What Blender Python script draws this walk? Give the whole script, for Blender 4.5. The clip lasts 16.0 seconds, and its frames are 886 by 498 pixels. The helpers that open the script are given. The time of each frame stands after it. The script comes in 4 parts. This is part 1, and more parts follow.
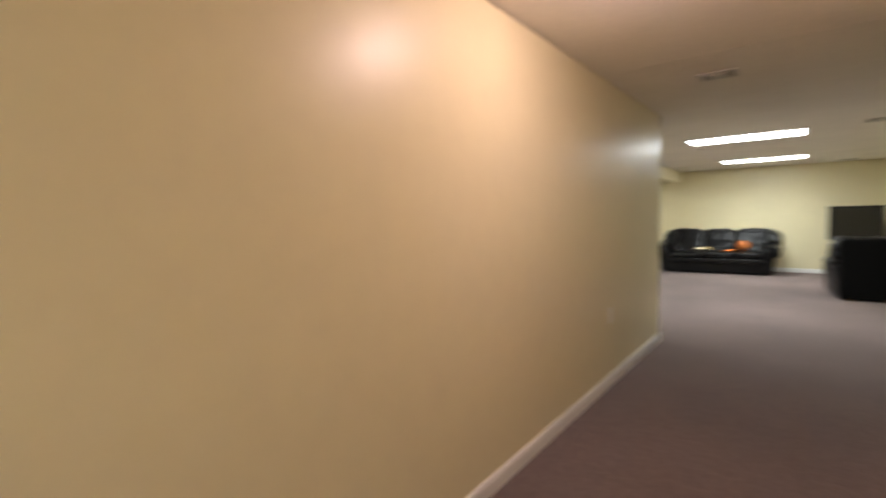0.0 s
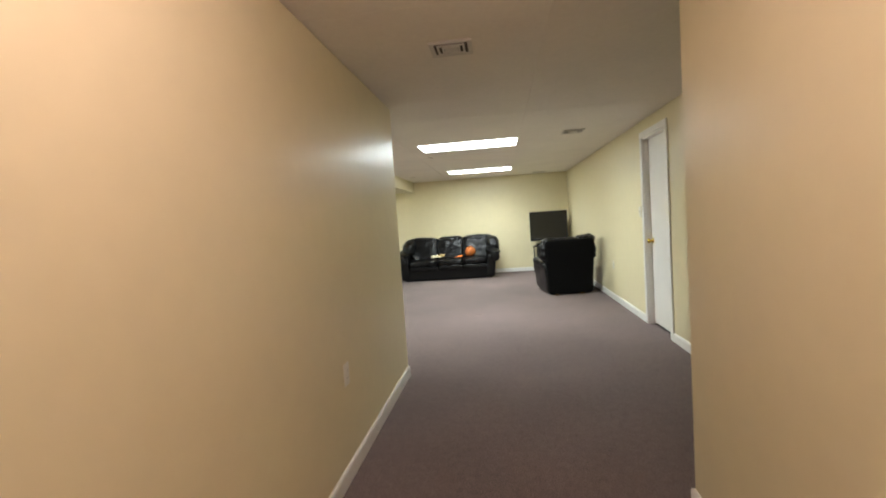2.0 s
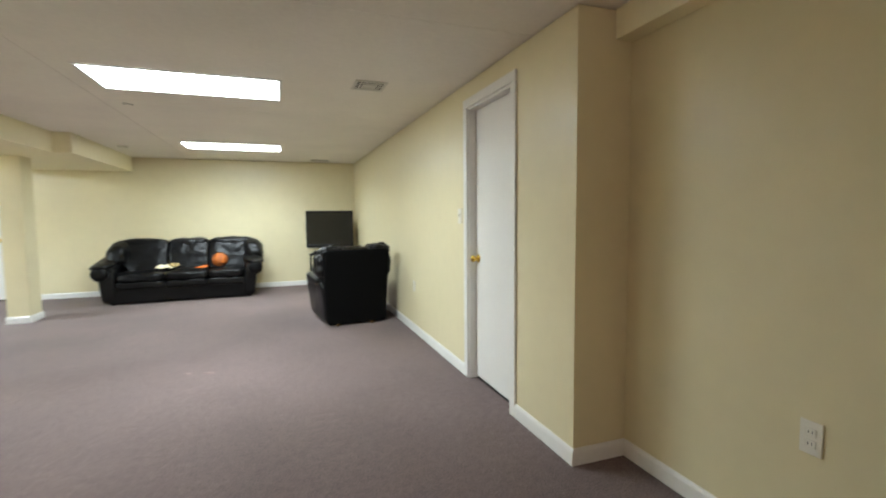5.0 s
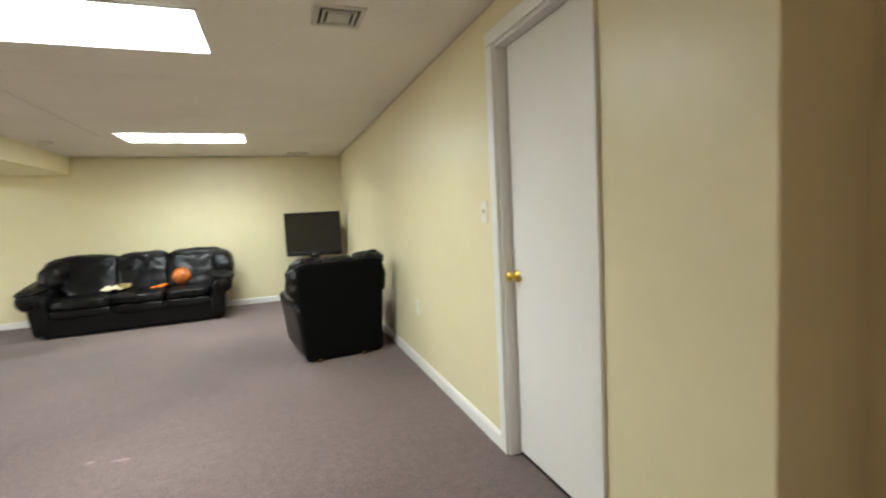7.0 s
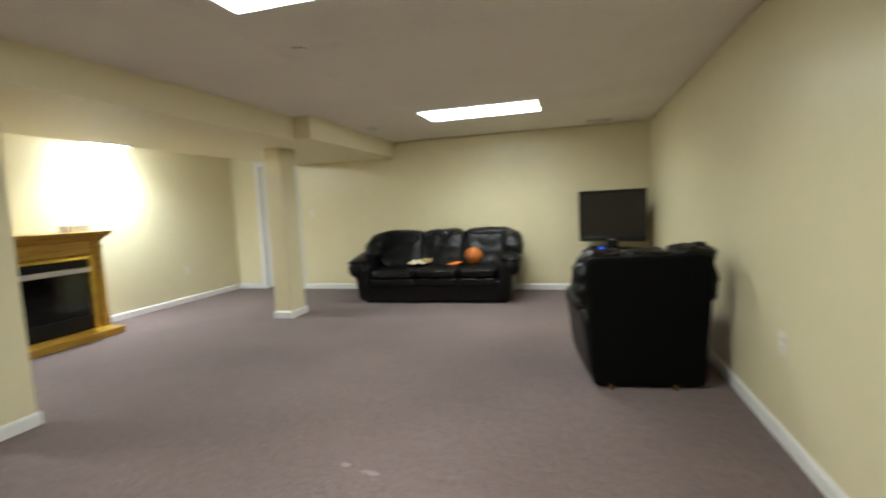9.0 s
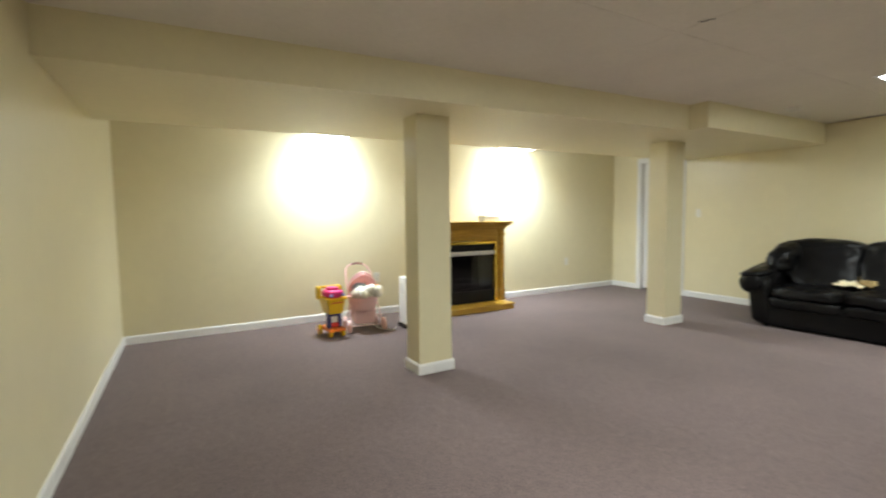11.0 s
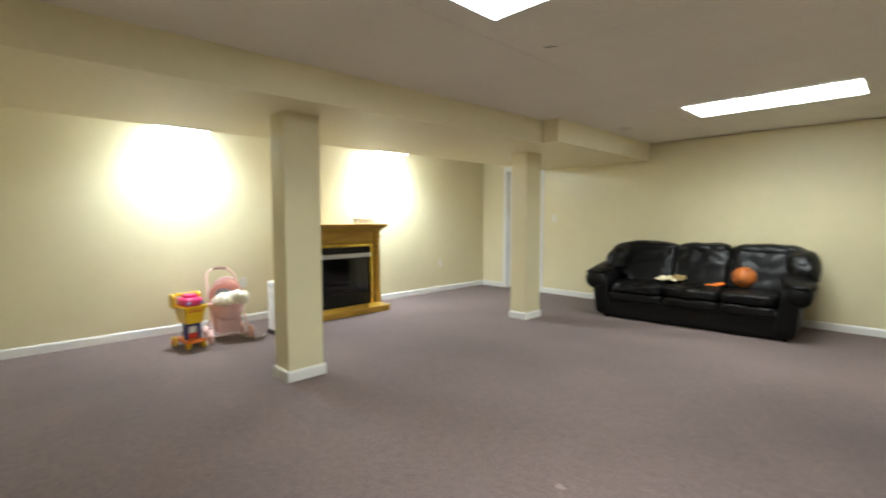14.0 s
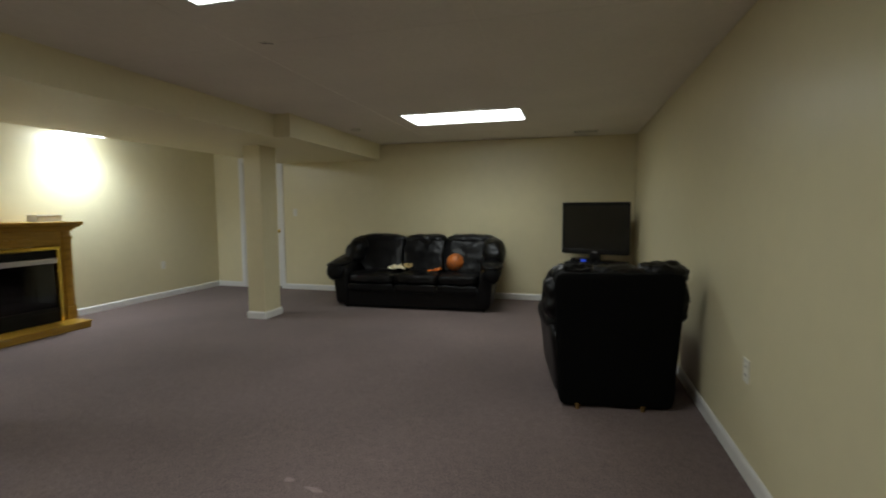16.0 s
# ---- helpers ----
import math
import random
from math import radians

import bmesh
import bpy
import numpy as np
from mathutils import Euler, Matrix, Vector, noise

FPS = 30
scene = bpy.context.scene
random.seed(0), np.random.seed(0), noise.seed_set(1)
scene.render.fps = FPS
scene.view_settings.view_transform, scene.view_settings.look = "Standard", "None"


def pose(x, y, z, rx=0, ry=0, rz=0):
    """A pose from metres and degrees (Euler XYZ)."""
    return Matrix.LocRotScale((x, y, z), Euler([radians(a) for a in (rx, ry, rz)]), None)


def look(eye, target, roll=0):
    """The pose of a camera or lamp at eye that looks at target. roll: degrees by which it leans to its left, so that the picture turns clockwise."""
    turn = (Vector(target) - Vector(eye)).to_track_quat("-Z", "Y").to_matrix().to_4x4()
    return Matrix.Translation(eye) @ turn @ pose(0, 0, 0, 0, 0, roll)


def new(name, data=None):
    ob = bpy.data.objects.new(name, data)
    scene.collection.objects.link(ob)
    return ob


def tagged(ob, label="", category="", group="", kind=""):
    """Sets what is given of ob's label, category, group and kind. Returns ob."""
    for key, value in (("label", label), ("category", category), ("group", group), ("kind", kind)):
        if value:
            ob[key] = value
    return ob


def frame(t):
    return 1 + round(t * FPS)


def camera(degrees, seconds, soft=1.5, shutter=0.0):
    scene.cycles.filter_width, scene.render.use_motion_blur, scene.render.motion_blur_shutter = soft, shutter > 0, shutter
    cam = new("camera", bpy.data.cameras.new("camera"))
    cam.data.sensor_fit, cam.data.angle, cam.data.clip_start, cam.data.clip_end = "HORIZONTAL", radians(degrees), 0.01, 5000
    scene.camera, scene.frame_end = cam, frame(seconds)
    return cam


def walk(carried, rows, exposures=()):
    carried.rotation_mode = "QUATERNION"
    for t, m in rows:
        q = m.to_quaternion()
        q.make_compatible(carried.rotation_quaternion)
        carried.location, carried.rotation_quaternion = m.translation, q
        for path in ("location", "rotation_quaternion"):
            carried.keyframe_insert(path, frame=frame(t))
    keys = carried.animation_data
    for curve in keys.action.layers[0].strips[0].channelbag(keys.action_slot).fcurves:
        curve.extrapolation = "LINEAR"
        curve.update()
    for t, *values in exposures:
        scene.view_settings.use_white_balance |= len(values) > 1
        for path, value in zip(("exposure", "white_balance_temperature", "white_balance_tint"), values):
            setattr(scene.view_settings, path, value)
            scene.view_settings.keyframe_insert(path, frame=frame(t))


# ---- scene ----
# ---- camera and walk ----
cam = camera(87.8, 16.0, soft=1.9, shutter=0.5)
PATH = [
    (0, (-0.218, 0.333, 1.29), (-1.444, 1.907, 1.155), -1.2),
    (0.3, (-0.241, 0.427, 1.313), (-1.061, 2.245, 1.158), -1.8),
    (0.5, (-0.292, 0.541, 1.314), (-0.986, 2.405, 1.101), -1.4),
    (1, (-0.333, 0.88, 1.308), (-1.034, 2.747, 1.152), -2.0),
    (1.5, (-0.39, 1.184, 1.287), (-0.872, 3.115, 1.091), -0.4),
    (2, (-0.498, 1.513, 1.299), (-0.744, 3.494, 1.176), -3.8),
    (2.5, (-0.483, 1.944, 1.28), (-0.789, 3.916, 1.149), -2.1),
    (3, (-0.494, 2.291, 1.277), (-0.729, 4.271, 1.118), -0.5),
    (3.5, (-0.537, 2.665, 1.31), (-0.485, 4.663, 1.241), -4.0),
    (4, (-0.444, 2.995, 1.294), (-0.421, 4.992, 1.177), -2.9),
    (4.5, (-0.328, 3.296, 1.278), (-0.041, 5.27, 1.129), -1.1),
    (4.7, (-0.292, 3.419, 1.257), (0.204, 5.351, 1.104), 0.0),
    (5.7, (-0.135, 4.020, 1.265), (0.645, 5.857, 1.132), -1.6),
    (6.8, (0.037, 4.673, 1.274), (0.799, 6.518, 1.153), -2.9),
    (7, (0.061, 4.784, 1.263), (0.739, 6.659, 1.101), -2.9),
    (7.5, (0.233, 5.101, 1.259), (0.561, 7.066, 1.083), -0.6),
    (8, (0.26, 5.339, 1.231), (0.457, 7.314, 0.987), 1.9),
    (8.5, (0.157, 5.591, 1.267), (0.163, 7.586, 1.133), -1.7),
    (9, (0.132, 5.778, 1.248), (-0.417, 7.692, 1.063), -2.7),
    (9.5, (0.14, 5.944, 1.238), (-0.897, 7.65, 1.113), 0.2),
    (10, (0.118, 5.956, 1.235), (-1.214, 7.44, 1.084), -1.1),
    (10.2, (0.097, 5.964, 1.227), (-1.332, 7.355, 1.075), -0.9),
    (11.2, (0.000, 5.850, 1.245), (-1.793, 6.724, 1.099), -0.8),
    (11.8, (-0.055, 5.790, 1.250), (-1.958, 6.390, 1.110), -0.9),
    (12.3, (-0.075, 5.766, 1.246), (-1.982, 6.354, 1.119), -0.9),
    (12.5, (-0.066, 5.784, 1.259), (-1.958, 6.419, 1.121), -0.6),
    (13, (-0.037, 5.826, 1.259), (-1.836, 6.688, 1.112), -0.5),
    (13.5, (0.032, 5.878, 1.256), (-1.619, 6.996, 1.103), 0.2),
    (14, (0.099, 5.906, 1.233), (-1.324, 7.306, 1.098), -0.1),
    (14.5, (0.162, 5.937, 1.233), (-1.0, 7.558, 1.088), -0.4),
    (15, (0.215, 5.939, 1.232), (-0.737, 7.691, 1.077), 0.2),
    (15.5, (0.255, 5.92, 1.252), (-0.48, 7.773, 1.087), 0.7),
    (16, (0.274, 5.908, 1.268), (-0.25, 7.83, 1.098), -0.2),
]
EXPOSURES = [
    (0, 0.18, 6500, 13), (0.4, 0.34, 6500, 11), (2.0, 0.38, 6350, 9), (2.5, 0.36, 6100, 8), (3.0, 0.38, 5950, 7), (3.5, 0.38, 5750, 5), (4.0, 0.40, 5800, 6), (4.7, 0.42, 5950, 8), (7.0, 0.32, 6400, 10), (7.5, 0.14, 6500, 10),
    (8.0, -0.23, 6500, 10), (8.5, -0.28, 6500, 10), (9.5, -0.13, 6500, 10), (10.2, -0.08, 6500, 10), (12.3, -0.28, 6500, 11), (13.0, -0.20, 6500, 11),
    (14.0, -0.13, 6500, 10), (15.7, 0.00, 6500, 10), (15.8, -0.18, 6500, 10), (15.9, -0.78, 6500, 10), (16.0, -1.48, 6500, 10)]
walk(cam, [(t, look(eye, target, roll)) for t, eye, target, roll in PATH], EXPOSURES)

# ---- world and light levels ----
world = bpy.data.worlds.new("world")
scene.world = world
world.use_nodes = True
world.node_tree.nodes["Background"].inputs[0].default_value = (0.02, 0.02, 0.02, 1)
world.node_tree.nodes["Background"].inputs[1].default_value = 0.1
TROFFER_GLOW, TROFFER_WATTS, TROFFER_TINT = 15.0, 27.0, (0.92, 1.0, 0.99)
WASH_GLOW, WASH_WATTS, WASH_TINT = 24.0, 385.0, (0.80, 0.91, 1.0)
WASH_BULB = 34.0
DOME_GLOW, DOME_TINT = 53.0, (1.0, 0.72, 0.69)
# level and tint of the unseen lamp added at the rear of the hall
REAR_GLOW, REAR_TINT = 37.0, (0.90, 0.90, 1.0)


# ---- materials ----
def rgba(c):
    return (c[0], c[1], c[2], 1.0)


def surface(name, base, rough=0.5, metal=0.0, vary=0.12, scale=3.0, fine=60.0, bump=0.1, bump_scale=None, depth=0.002,
            spec=0.5, rough_vary=0.08, tint=None, stretch=(1, 1, 1), coat=0.0, sheen=0.0):
    """A surface with two scales of colour change, uneven gloss and fine relief, at object size in metres."""
    m = bpy.data.materials.new(name)
    m.use_nodes = True
    nt = m.node_tree
    n, link = nt.nodes, nt.links.new
    bsdf = n["Principled BSDF"]
    tc = n.new("ShaderNodeTexCoord")
    mp = n.new("ShaderNodeMapping")
    mp.inputs["Scale"].default_value = stretch
    link(tc.outputs["Object"], mp.inputs["Vector"])
    big, small = n.new("ShaderNodeTexNoise"), n.new("ShaderNodeTexNoise")
    big.inputs["Scale"].default_value, big.inputs["Detail"].default_value = scale, 4
    small.inputs["Scale"].default_value, small.inputs["Detail"].default_value = fine, 3
    for t in (big, small):
        link(mp.outputs[0], t.inputs["Vector"])
    mix = n.new("ShaderNodeMath")
    mix.operation = "MULTIPLY_ADD"
    mix.inputs[1].default_value = 0.6
    link(big.outputs["Fac"], mix.inputs[0])
    half = n.new("ShaderNodeMath")
    half.operation = "MULTIPLY"
    half.inputs[1].default_value = 0.4
    link(small.outputs["Fac"], half.inputs[0])
    link(half.outputs[0], mix.inputs[2])
    ramp = n.new("ShaderNodeValToRGB")
    other = tint or base
    lo = [max(0.0, c * (1 - vary)) for c in base]
    hi = [min(1.0, c * (1 + vary)) for c in other]
    ramp.color_ramp.elements[0].position, ramp.color_ramp.elements[1].position = 0.3, 0.7
    ramp.color_ramp.elements[0].color, ramp.color_ramp.elements[1].color = rgba(lo), rgba(hi)
    link(mix.outputs[0], ramp.inputs["Fac"])
    link(ramp.outputs["Color"], bsdf.inputs["Base Color"])
    rr = n.new("ShaderNodeMapRange")
    rr.inputs["To Min"].default_value, rr.inputs["To Max"].default_value = max(0.02, rough - rough_vary), min(1, rough + rough_vary)
    link(big.outputs["Fac"], rr.inputs["Value"])
    link(rr.outputs[0], bsdf.inputs["Roughness"])
    bsdf.inputs["Metallic"].default_value = metal
    bsdf.inputs["Specular IOR Level"].default_value = spec
    bsdf.inputs["Coat Weight"].default_value = coat
    bsdf.inputs["Sheen Weight"].default_value = sheen
    if bump:
        tex = small
        if bump_scale:
            tex = n.new("ShaderNodeTexNoise")
            tex.inputs["Scale"].default_value, tex.inputs["Detail"].default_value = bump_scale, 4
            link(mp.outputs[0], tex.inputs["Vector"])
        b = n.new("ShaderNodeBump")
        b.inputs["Strength"].default_value, b.inputs["Distance"].default_value = bump, depth
        link(tex.outputs["Fac"], b.inputs["Height"])
        link(b.outputs[0], bsdf.inputs["Normal"])
    return m


def glowing(name, tint, strength, base=0.8):
    m = bpy.data.materials.new(name)
    m.use_nodes = True
    b = m.node_tree.nodes["Principled BSDF"]
    b.inputs["Base Color"].default_value = (base, base, base, 1)
    b.inputs["Emission Color"].default_value = rgba(tint)
    b.inputs["Emission Strength"].default_value = strength
    return m


def carpet_material():
    m = bpy.data.materials.new("carpet")
    m.use_nodes = True
    nt = m.node_tree
    n, link = nt.nodes, nt.links.new
    bsdf = n["Principled BSDF"]
    tc = n.new("ShaderNodeTexCoord")
    fibre, tuft, patch = (n.new("ShaderNodeTexNoise") for _ in range(3))
    for t, s, d in ((fibre, 330, 2), (tuft, 120, 3), (patch, 0.9, 5)):
        t.inputs["Scale"].default_value, t.inputs["Detail"].default_value = s, d
        link(tc.outputs["Object"], t.inputs["Vector"])
    ramp = n.new("ShaderNodeValToRGB")
    e = ramp.color_ramp.elements
    e[0].position, e[1].position = 0.36, 0.66
    e[0].color, e[1].color = (0.083, 0.060, 0.0575, 1), (0.243, 0.181, 0.167, 1)
    mid = e.new(0.5)
    mid.color = (0.150, 0.109, 0.103, 1)
    add = n.new("ShaderNodeMath")
    add.operation = "MULTIPLY_ADD"
    add.inputs[1].default_value = 0.55
    link(tuft.outputs["Fac"], add.inputs[0])
    h = n.new("ShaderNodeMath")
    h.operation = "MULTIPLY"
    h.inputs[1].default_value = 0.45
    link(fibre.outputs["Fac"], h.inputs[0])
    link(h.outputs[0], add.inputs[2])
    link(add.outputs[0], ramp.inputs["Fac"])
    worn = n.new("ShaderNodeMapRange")
    worn.inputs["From Min"].default_value, worn.inputs["From Max"].default_value = 0.3, 0.7
    worn.inputs["To Min"].default_value, worn.inputs["To Max"].default_value = 0.87, 1.13
    link(patch.outputs["Fac"], worn.inputs["Value"])
    speck = n.new("ShaderNodeTexNoise")
    speck.inputs["Scale"].default_value, speck.inputs["Detail"].default_value, speck.inputs["Roughness"].default_value = 20, 7, 0.85
    link(tc.outputs["Object"], speck.inputs["Vector"])
    clump = n.new("ShaderNodeMapRange")
    clump.inputs["From Min"].default_value, clump.inputs["From Max"].default_value = 0.32, 0.68
    clump.inputs["To Min"].default_value, clump.inputs["To Max"].default_value = 0.78, 1.22
    link(speck.outputs["Fac"], clump.inputs["Value"])
    both = n.new("ShaderNodeMath")
    both.operation = "MULTIPLY"
    link(worn.outputs[0], both.inputs[0])
    link(clump.outputs[0], both.inputs[1])
    hsv = n.new("ShaderNodeHueSaturation")
    link(ramp.outputs["Color"], hsv.inputs["Color"])
    link(both.outputs[0], hsv.inputs["Value"])
    link(hsv.outputs[0], bsdf.inputs["Base Color"])
    bsdf.inputs["Roughness"].default_value = 1.0
    bsdf.inputs["Specular IOR Level"].default_value = 0.1
    bsdf.inputs["Sheen Weight"].default_value = 0.15
    b = n.new("ShaderNodeBump")
    b.inputs["Strength"].default_value, b.inputs["Distance"].default_value = 0.40, 0.004
    link(add.outputs[0], b.inputs["Height"])
    link(b.outputs[0], bsdf.inputs["Normal"])
    return m


def oak_material():
    m = bpy.data.materials.new("oak")
    m.use_nodes = True
    nt = m.node_tree
    n, link = nt.nodes, nt.links.new
    bsdf = n["Principled BSDF"]
    tc = n.new("ShaderNodeTexCoord")
    mp = n.new("ShaderNodeMapping")
    mp.inputs["Scale"].default_value = (9, 0.9, 9)
    link(tc.outputs["Object"], mp.inputs["Vector"])
    grain, pore = n.new("ShaderNodeTexNoise"), n.new("ShaderNodeTexNoise")
    grain.inputs["Scale"].default_value, grain.inputs["Detail"].default_value, grain.inputs["Distortion"].default_value = 3.0, 8, 0.6
    pore.inputs["Scale"].default_value, pore.inputs["Detail"].default_value = 22.0, 3
    for t in (grain, pore):
        link(mp.outputs[0], t.inputs["Vector"])
    ramp = n.new("ShaderNodeValToRGB")
    e = ramp.color_ramp.elements
    e[0].position, e[1].position = 0.35, 0.68
    e[0].color, e[1].color = (0.34, 0.180, 0.018, 1), (0.56, 0.335, 0.046, 1)
    mid = e.new(0.5)
    mid.color = (0.45, 0.255, 0.029, 1)
    mix = n.new("ShaderNodeMath")
    mix.operation = "MULTIPLY_ADD"
    mix.inputs[1].default_value = 0.75
    link(grain.outputs["Fac"], mix.inputs[0])
    h = n.new("ShaderNodeMath")
    h.operation = "MULTIPLY"
    h.inputs[1].default_value = 0.25
    link(pore.outputs["Fac"], h.inputs[0])
    link(h.outputs[0], mix.inputs[2])
    link(mix.outputs[0], ramp.inputs["Fac"])
    link(ramp.outputs["Color"], bsdf.inputs["Base Color"])
    bsdf.inputs["Roughness"].default_value = 0.32
    b = n.new("ShaderNodeBump")
    b.inputs["Strength"].default_value, b.inputs["Distance"].default_value = 0.15, 0.001
    link(mix.outputs[0], b.inputs["Height"])
    link(b.outputs[0], bsdf.inputs["Normal"])
    return m


def leather_material():
    m = bpy.data.materials.new("black_leather")
    m.use_nodes = True
    nt = m.node_tree
    n, link = nt.nodes, nt.links.new
    bsdf = n["Principled BSDF"]
    tc = n.new("ShaderNodeTexCoord")
    fold, grain = n.new("ShaderNodeTexNoise"), n.new("ShaderNodeTexVoronoi")
    fold.inputs["Scale"].default_value, fold.inputs["Detail"].default_value, fold.inputs["Distortion"].default_value = 6, 5, 1.1
    grain.inputs["Scale"].default_value = 220
    for t in (fold, grain):
        link(tc.outputs["Object"], t.inputs["Vector"])
    ramp = n.new("ShaderNodeValToRGB")
    ramp.color_ramp.elements[0].color, ramp.color_ramp.elements[1].color = (0.002, 0.002, 0.0023, 1), (0.005, 0.0047, 0.005, 1)
    link(fold.outputs["Fac"], ramp.inputs["Fac"])
    link(ramp.outputs[0], bsdf.inputs["Base Color"])
    r = n.new("ShaderNodeMapRange")
    r.inputs["To Min"].default_value, r.inputs["To Max"].default_value = 0.30, 0.46
    bsdf.inputs["Specular IOR Level"].default_value = 0.22
    link(fold.outputs["Fac"], r.inputs["Value"])
    link(r.outputs[0], bsdf.inputs["Roughness"])
    b1, b2 = n.new("ShaderNodeBump"), n.new("ShaderNodeBump")
    b1.inputs["Strength"].default_value, b1.inputs["Distance"].default_value = 0.24, 0.03
    b2.inputs["Strength"].default_value, b2.inputs["Distance"].default_value = 0.2, 0.001
    link(fold.outputs["Fac"], b1.inputs["Height"])
    link(grain.outputs["Distance"], b2.inputs["Height"])
    link(b1.outputs[0], b2.inputs["Normal"])
    link(b2.outputs[0], bsdf.inputs["Normal"])
    return m


WALL_PAINT = surface("cream_wall_paint", (0.74, 0.665, 0.435), rough=0.37, vary=0.035, scale=1.3, fine=9, bump=0.10, bump_scale=190, depth=0.001, rough_vary=0.07)
CEILING_PAINT = surface("ceiling_paint", (0.88, 0.835, 0.755), rough=0.85, vary=0.05, scale=1.6, fine=35, bump=0.35, bump_scale=95, depth=0.003, spec=0.25)
SOFFIT_PAINT = surface("soffit_paint", (0.84, 0.77, 0.53), rough=0.5, vary=0.04, scale=1.4, fine=20, bump=0.2, bump_scale=120, depth=0.0015, spec=0.4)
WHITE_TRIM = surface("white_trim_paint", (0.80, 0.79, 0.76), rough=0.35, vary=0.04, scale=4, fine=30, bump=0.06, bump_scale=70, depth=0.001)
DOOR_PAINT = surface("white_door_paint", (0.80, 0.785, 0.75), rough=0.4, vary=0.03, scale=2, fine=40, bump=0.08, bump_scale=110, depth=0.001)
PLATE = surface("white_plate_plastic", (0.80, 0.77, 0.68), rough=0.3, vary=0.02, bump=0)
BEIGE = surface("beige_plastic", (0.64, 0.56, 0.20), rough=0.4, vary=0.05, bump=0)
DARK_INK = surface("dark_ink", (0.04, 0.04, 0.045), rough=0.7, vary=0.1, bump=0)
BRASS = surface("polished_brass", (0.92, 0.66, 0.13), rough=0.24, metal=1.0, vary=0.06, scale=20, fine=120, bump=0.03)
STEEL = surface("brushed_steel", (0.70, 0.70, 0.73), rough=0.35, metal=0.9, vary=0.06, scale=10, fine=200, bump=0.05, stretch=(1, 0.05, 1))
CARPET = carpet_material()
OAK = oak_material()
LEATHER = leather_material()
BACK_CLOTH = surface("black_back_vinyl", (0.0034, 0.0033, 0.0034), rough=0.75, vary=0.2, scale=4, fine=300, bump=0.2, depth=0.0015, spec=0.07)
BLACK_PLASTIC = surface("black_plastic", (0.006, 0.006, 0.0065), spec=0.3, rough=0.25, vary=0.1, bump=0)
MATT_BLACK = surface("matt_black_metal", (0.006, 0.006, 0.006), spec=0.3, rough=0.6, vary=0.2, scale=15, bump=0.1)
SCREEN = surface("dark_screen", (0.007, 0.0062, 0.005), spec=0.5, rough=0.17, vary=0.05, bump=0, rough_vary=0.02)
VENT_PAINT = surface("vent_paint", (0.66, 0.63, 0.56), rough=0.45, vary=0.05, scale=12, bump=0)
VENT_DARK = surface("vent_inside", (0.09, 0.08, 0.065), rough=0.9, vary=0.2, bump=0)
TROFFER_LENS = glowing("fluorescent_diffuser", TROFFER_TINT, TROFFER_GLOW)
WASH_LENS = glowing("downlight_lens", WASH_TINT, WASH_GLOW)
DOME_GLASS = glowing("warm_dome_glass", DOME_TINT, DOME_GLOW)
REAR_FILL = glowing("rear_fill", REAR_TINT, REAR_GLOW)
BLUE_DISPLAY = glowing("blue_display", (0.02, 0.10, 1.0), 1.0, 0.02)
YELLOW = surface("yellow_toy_plastic", (0.84, 0.52, 0.01), rough=0.32, vary=0.05, bump=0)
ORANGE = surface("orange_toy_plastic", (0.85, 0.20, 0.015), rough=0.35, vary=0.05, bump=0)
INDIGO = surface("indigo_toy_plastic", (0.035, 0.035, 0.14), rough=0.35, vary=0.08, bump=0)
RED = surface("red_toy_plastic", (0.65, 0.05, 0.03), rough=0.35, vary=0.05, bump=0)
MAGENTA = surface("magenta_toy_plastic", (0.78, 0.03, 0.19), rough=0.35, vary=0.05, bump=0)
LILAC = surface("lilac_toy_plastic", (0.30, 0.28, 0.62), rough=0.4, vary=0.05, bump=0)
PINK = surface("pink_cloth", (0.92, 0.61, 0.58), rough=0.8, vary=0.1, scale=12, fine=250, bump=0.2, depth=0.001)
PINK_PALE = surface("pale_pink_plastic", (0.90, 0.60, 0.57), rough=0.4, vary=0.05, bump=0)
PLUSH = surface("cream_plush", (0.80, 0.75, 0.62), rough=1.0, vary=0.12, scale=30, fine=200, bump=0.5, depth=0.004)
BROWN_GRIP = surface("brown_foam_grip", (0.22, 0.10, 0.08), rough=0.8, vary=0.1, bump=0)
HOOD_CLOTH = surface("pale_pink_hood_cloth", (0.95, 0.74, 0.71), rough=0.8, vary=0.06, scale=12, fine=250, bump=0.2, depth=0.001)
def let_light_through(m, share):
    """Thin cloth: part of the light that falls on one side shows on the other."""
    n, link = m.node_tree.nodes, m.node_tree.links.new
    out, bsdf = n["Material Output"], n["Principled BSDF"]
    thin, mix = n.new("ShaderNodeBsdfTranslucent"), n.new("ShaderNodeMixShader")
    thin.inputs["Color"].default_value = (0.95, 0.66, 0.62, 1)
    mix.inputs[0].default_value = share
    link(bsdf.outputs[0], mix.inputs[1])
    link(thin.outputs[0], mix.inputs[2])
    link(mix.outputs[0], out.inputs["Surface"])


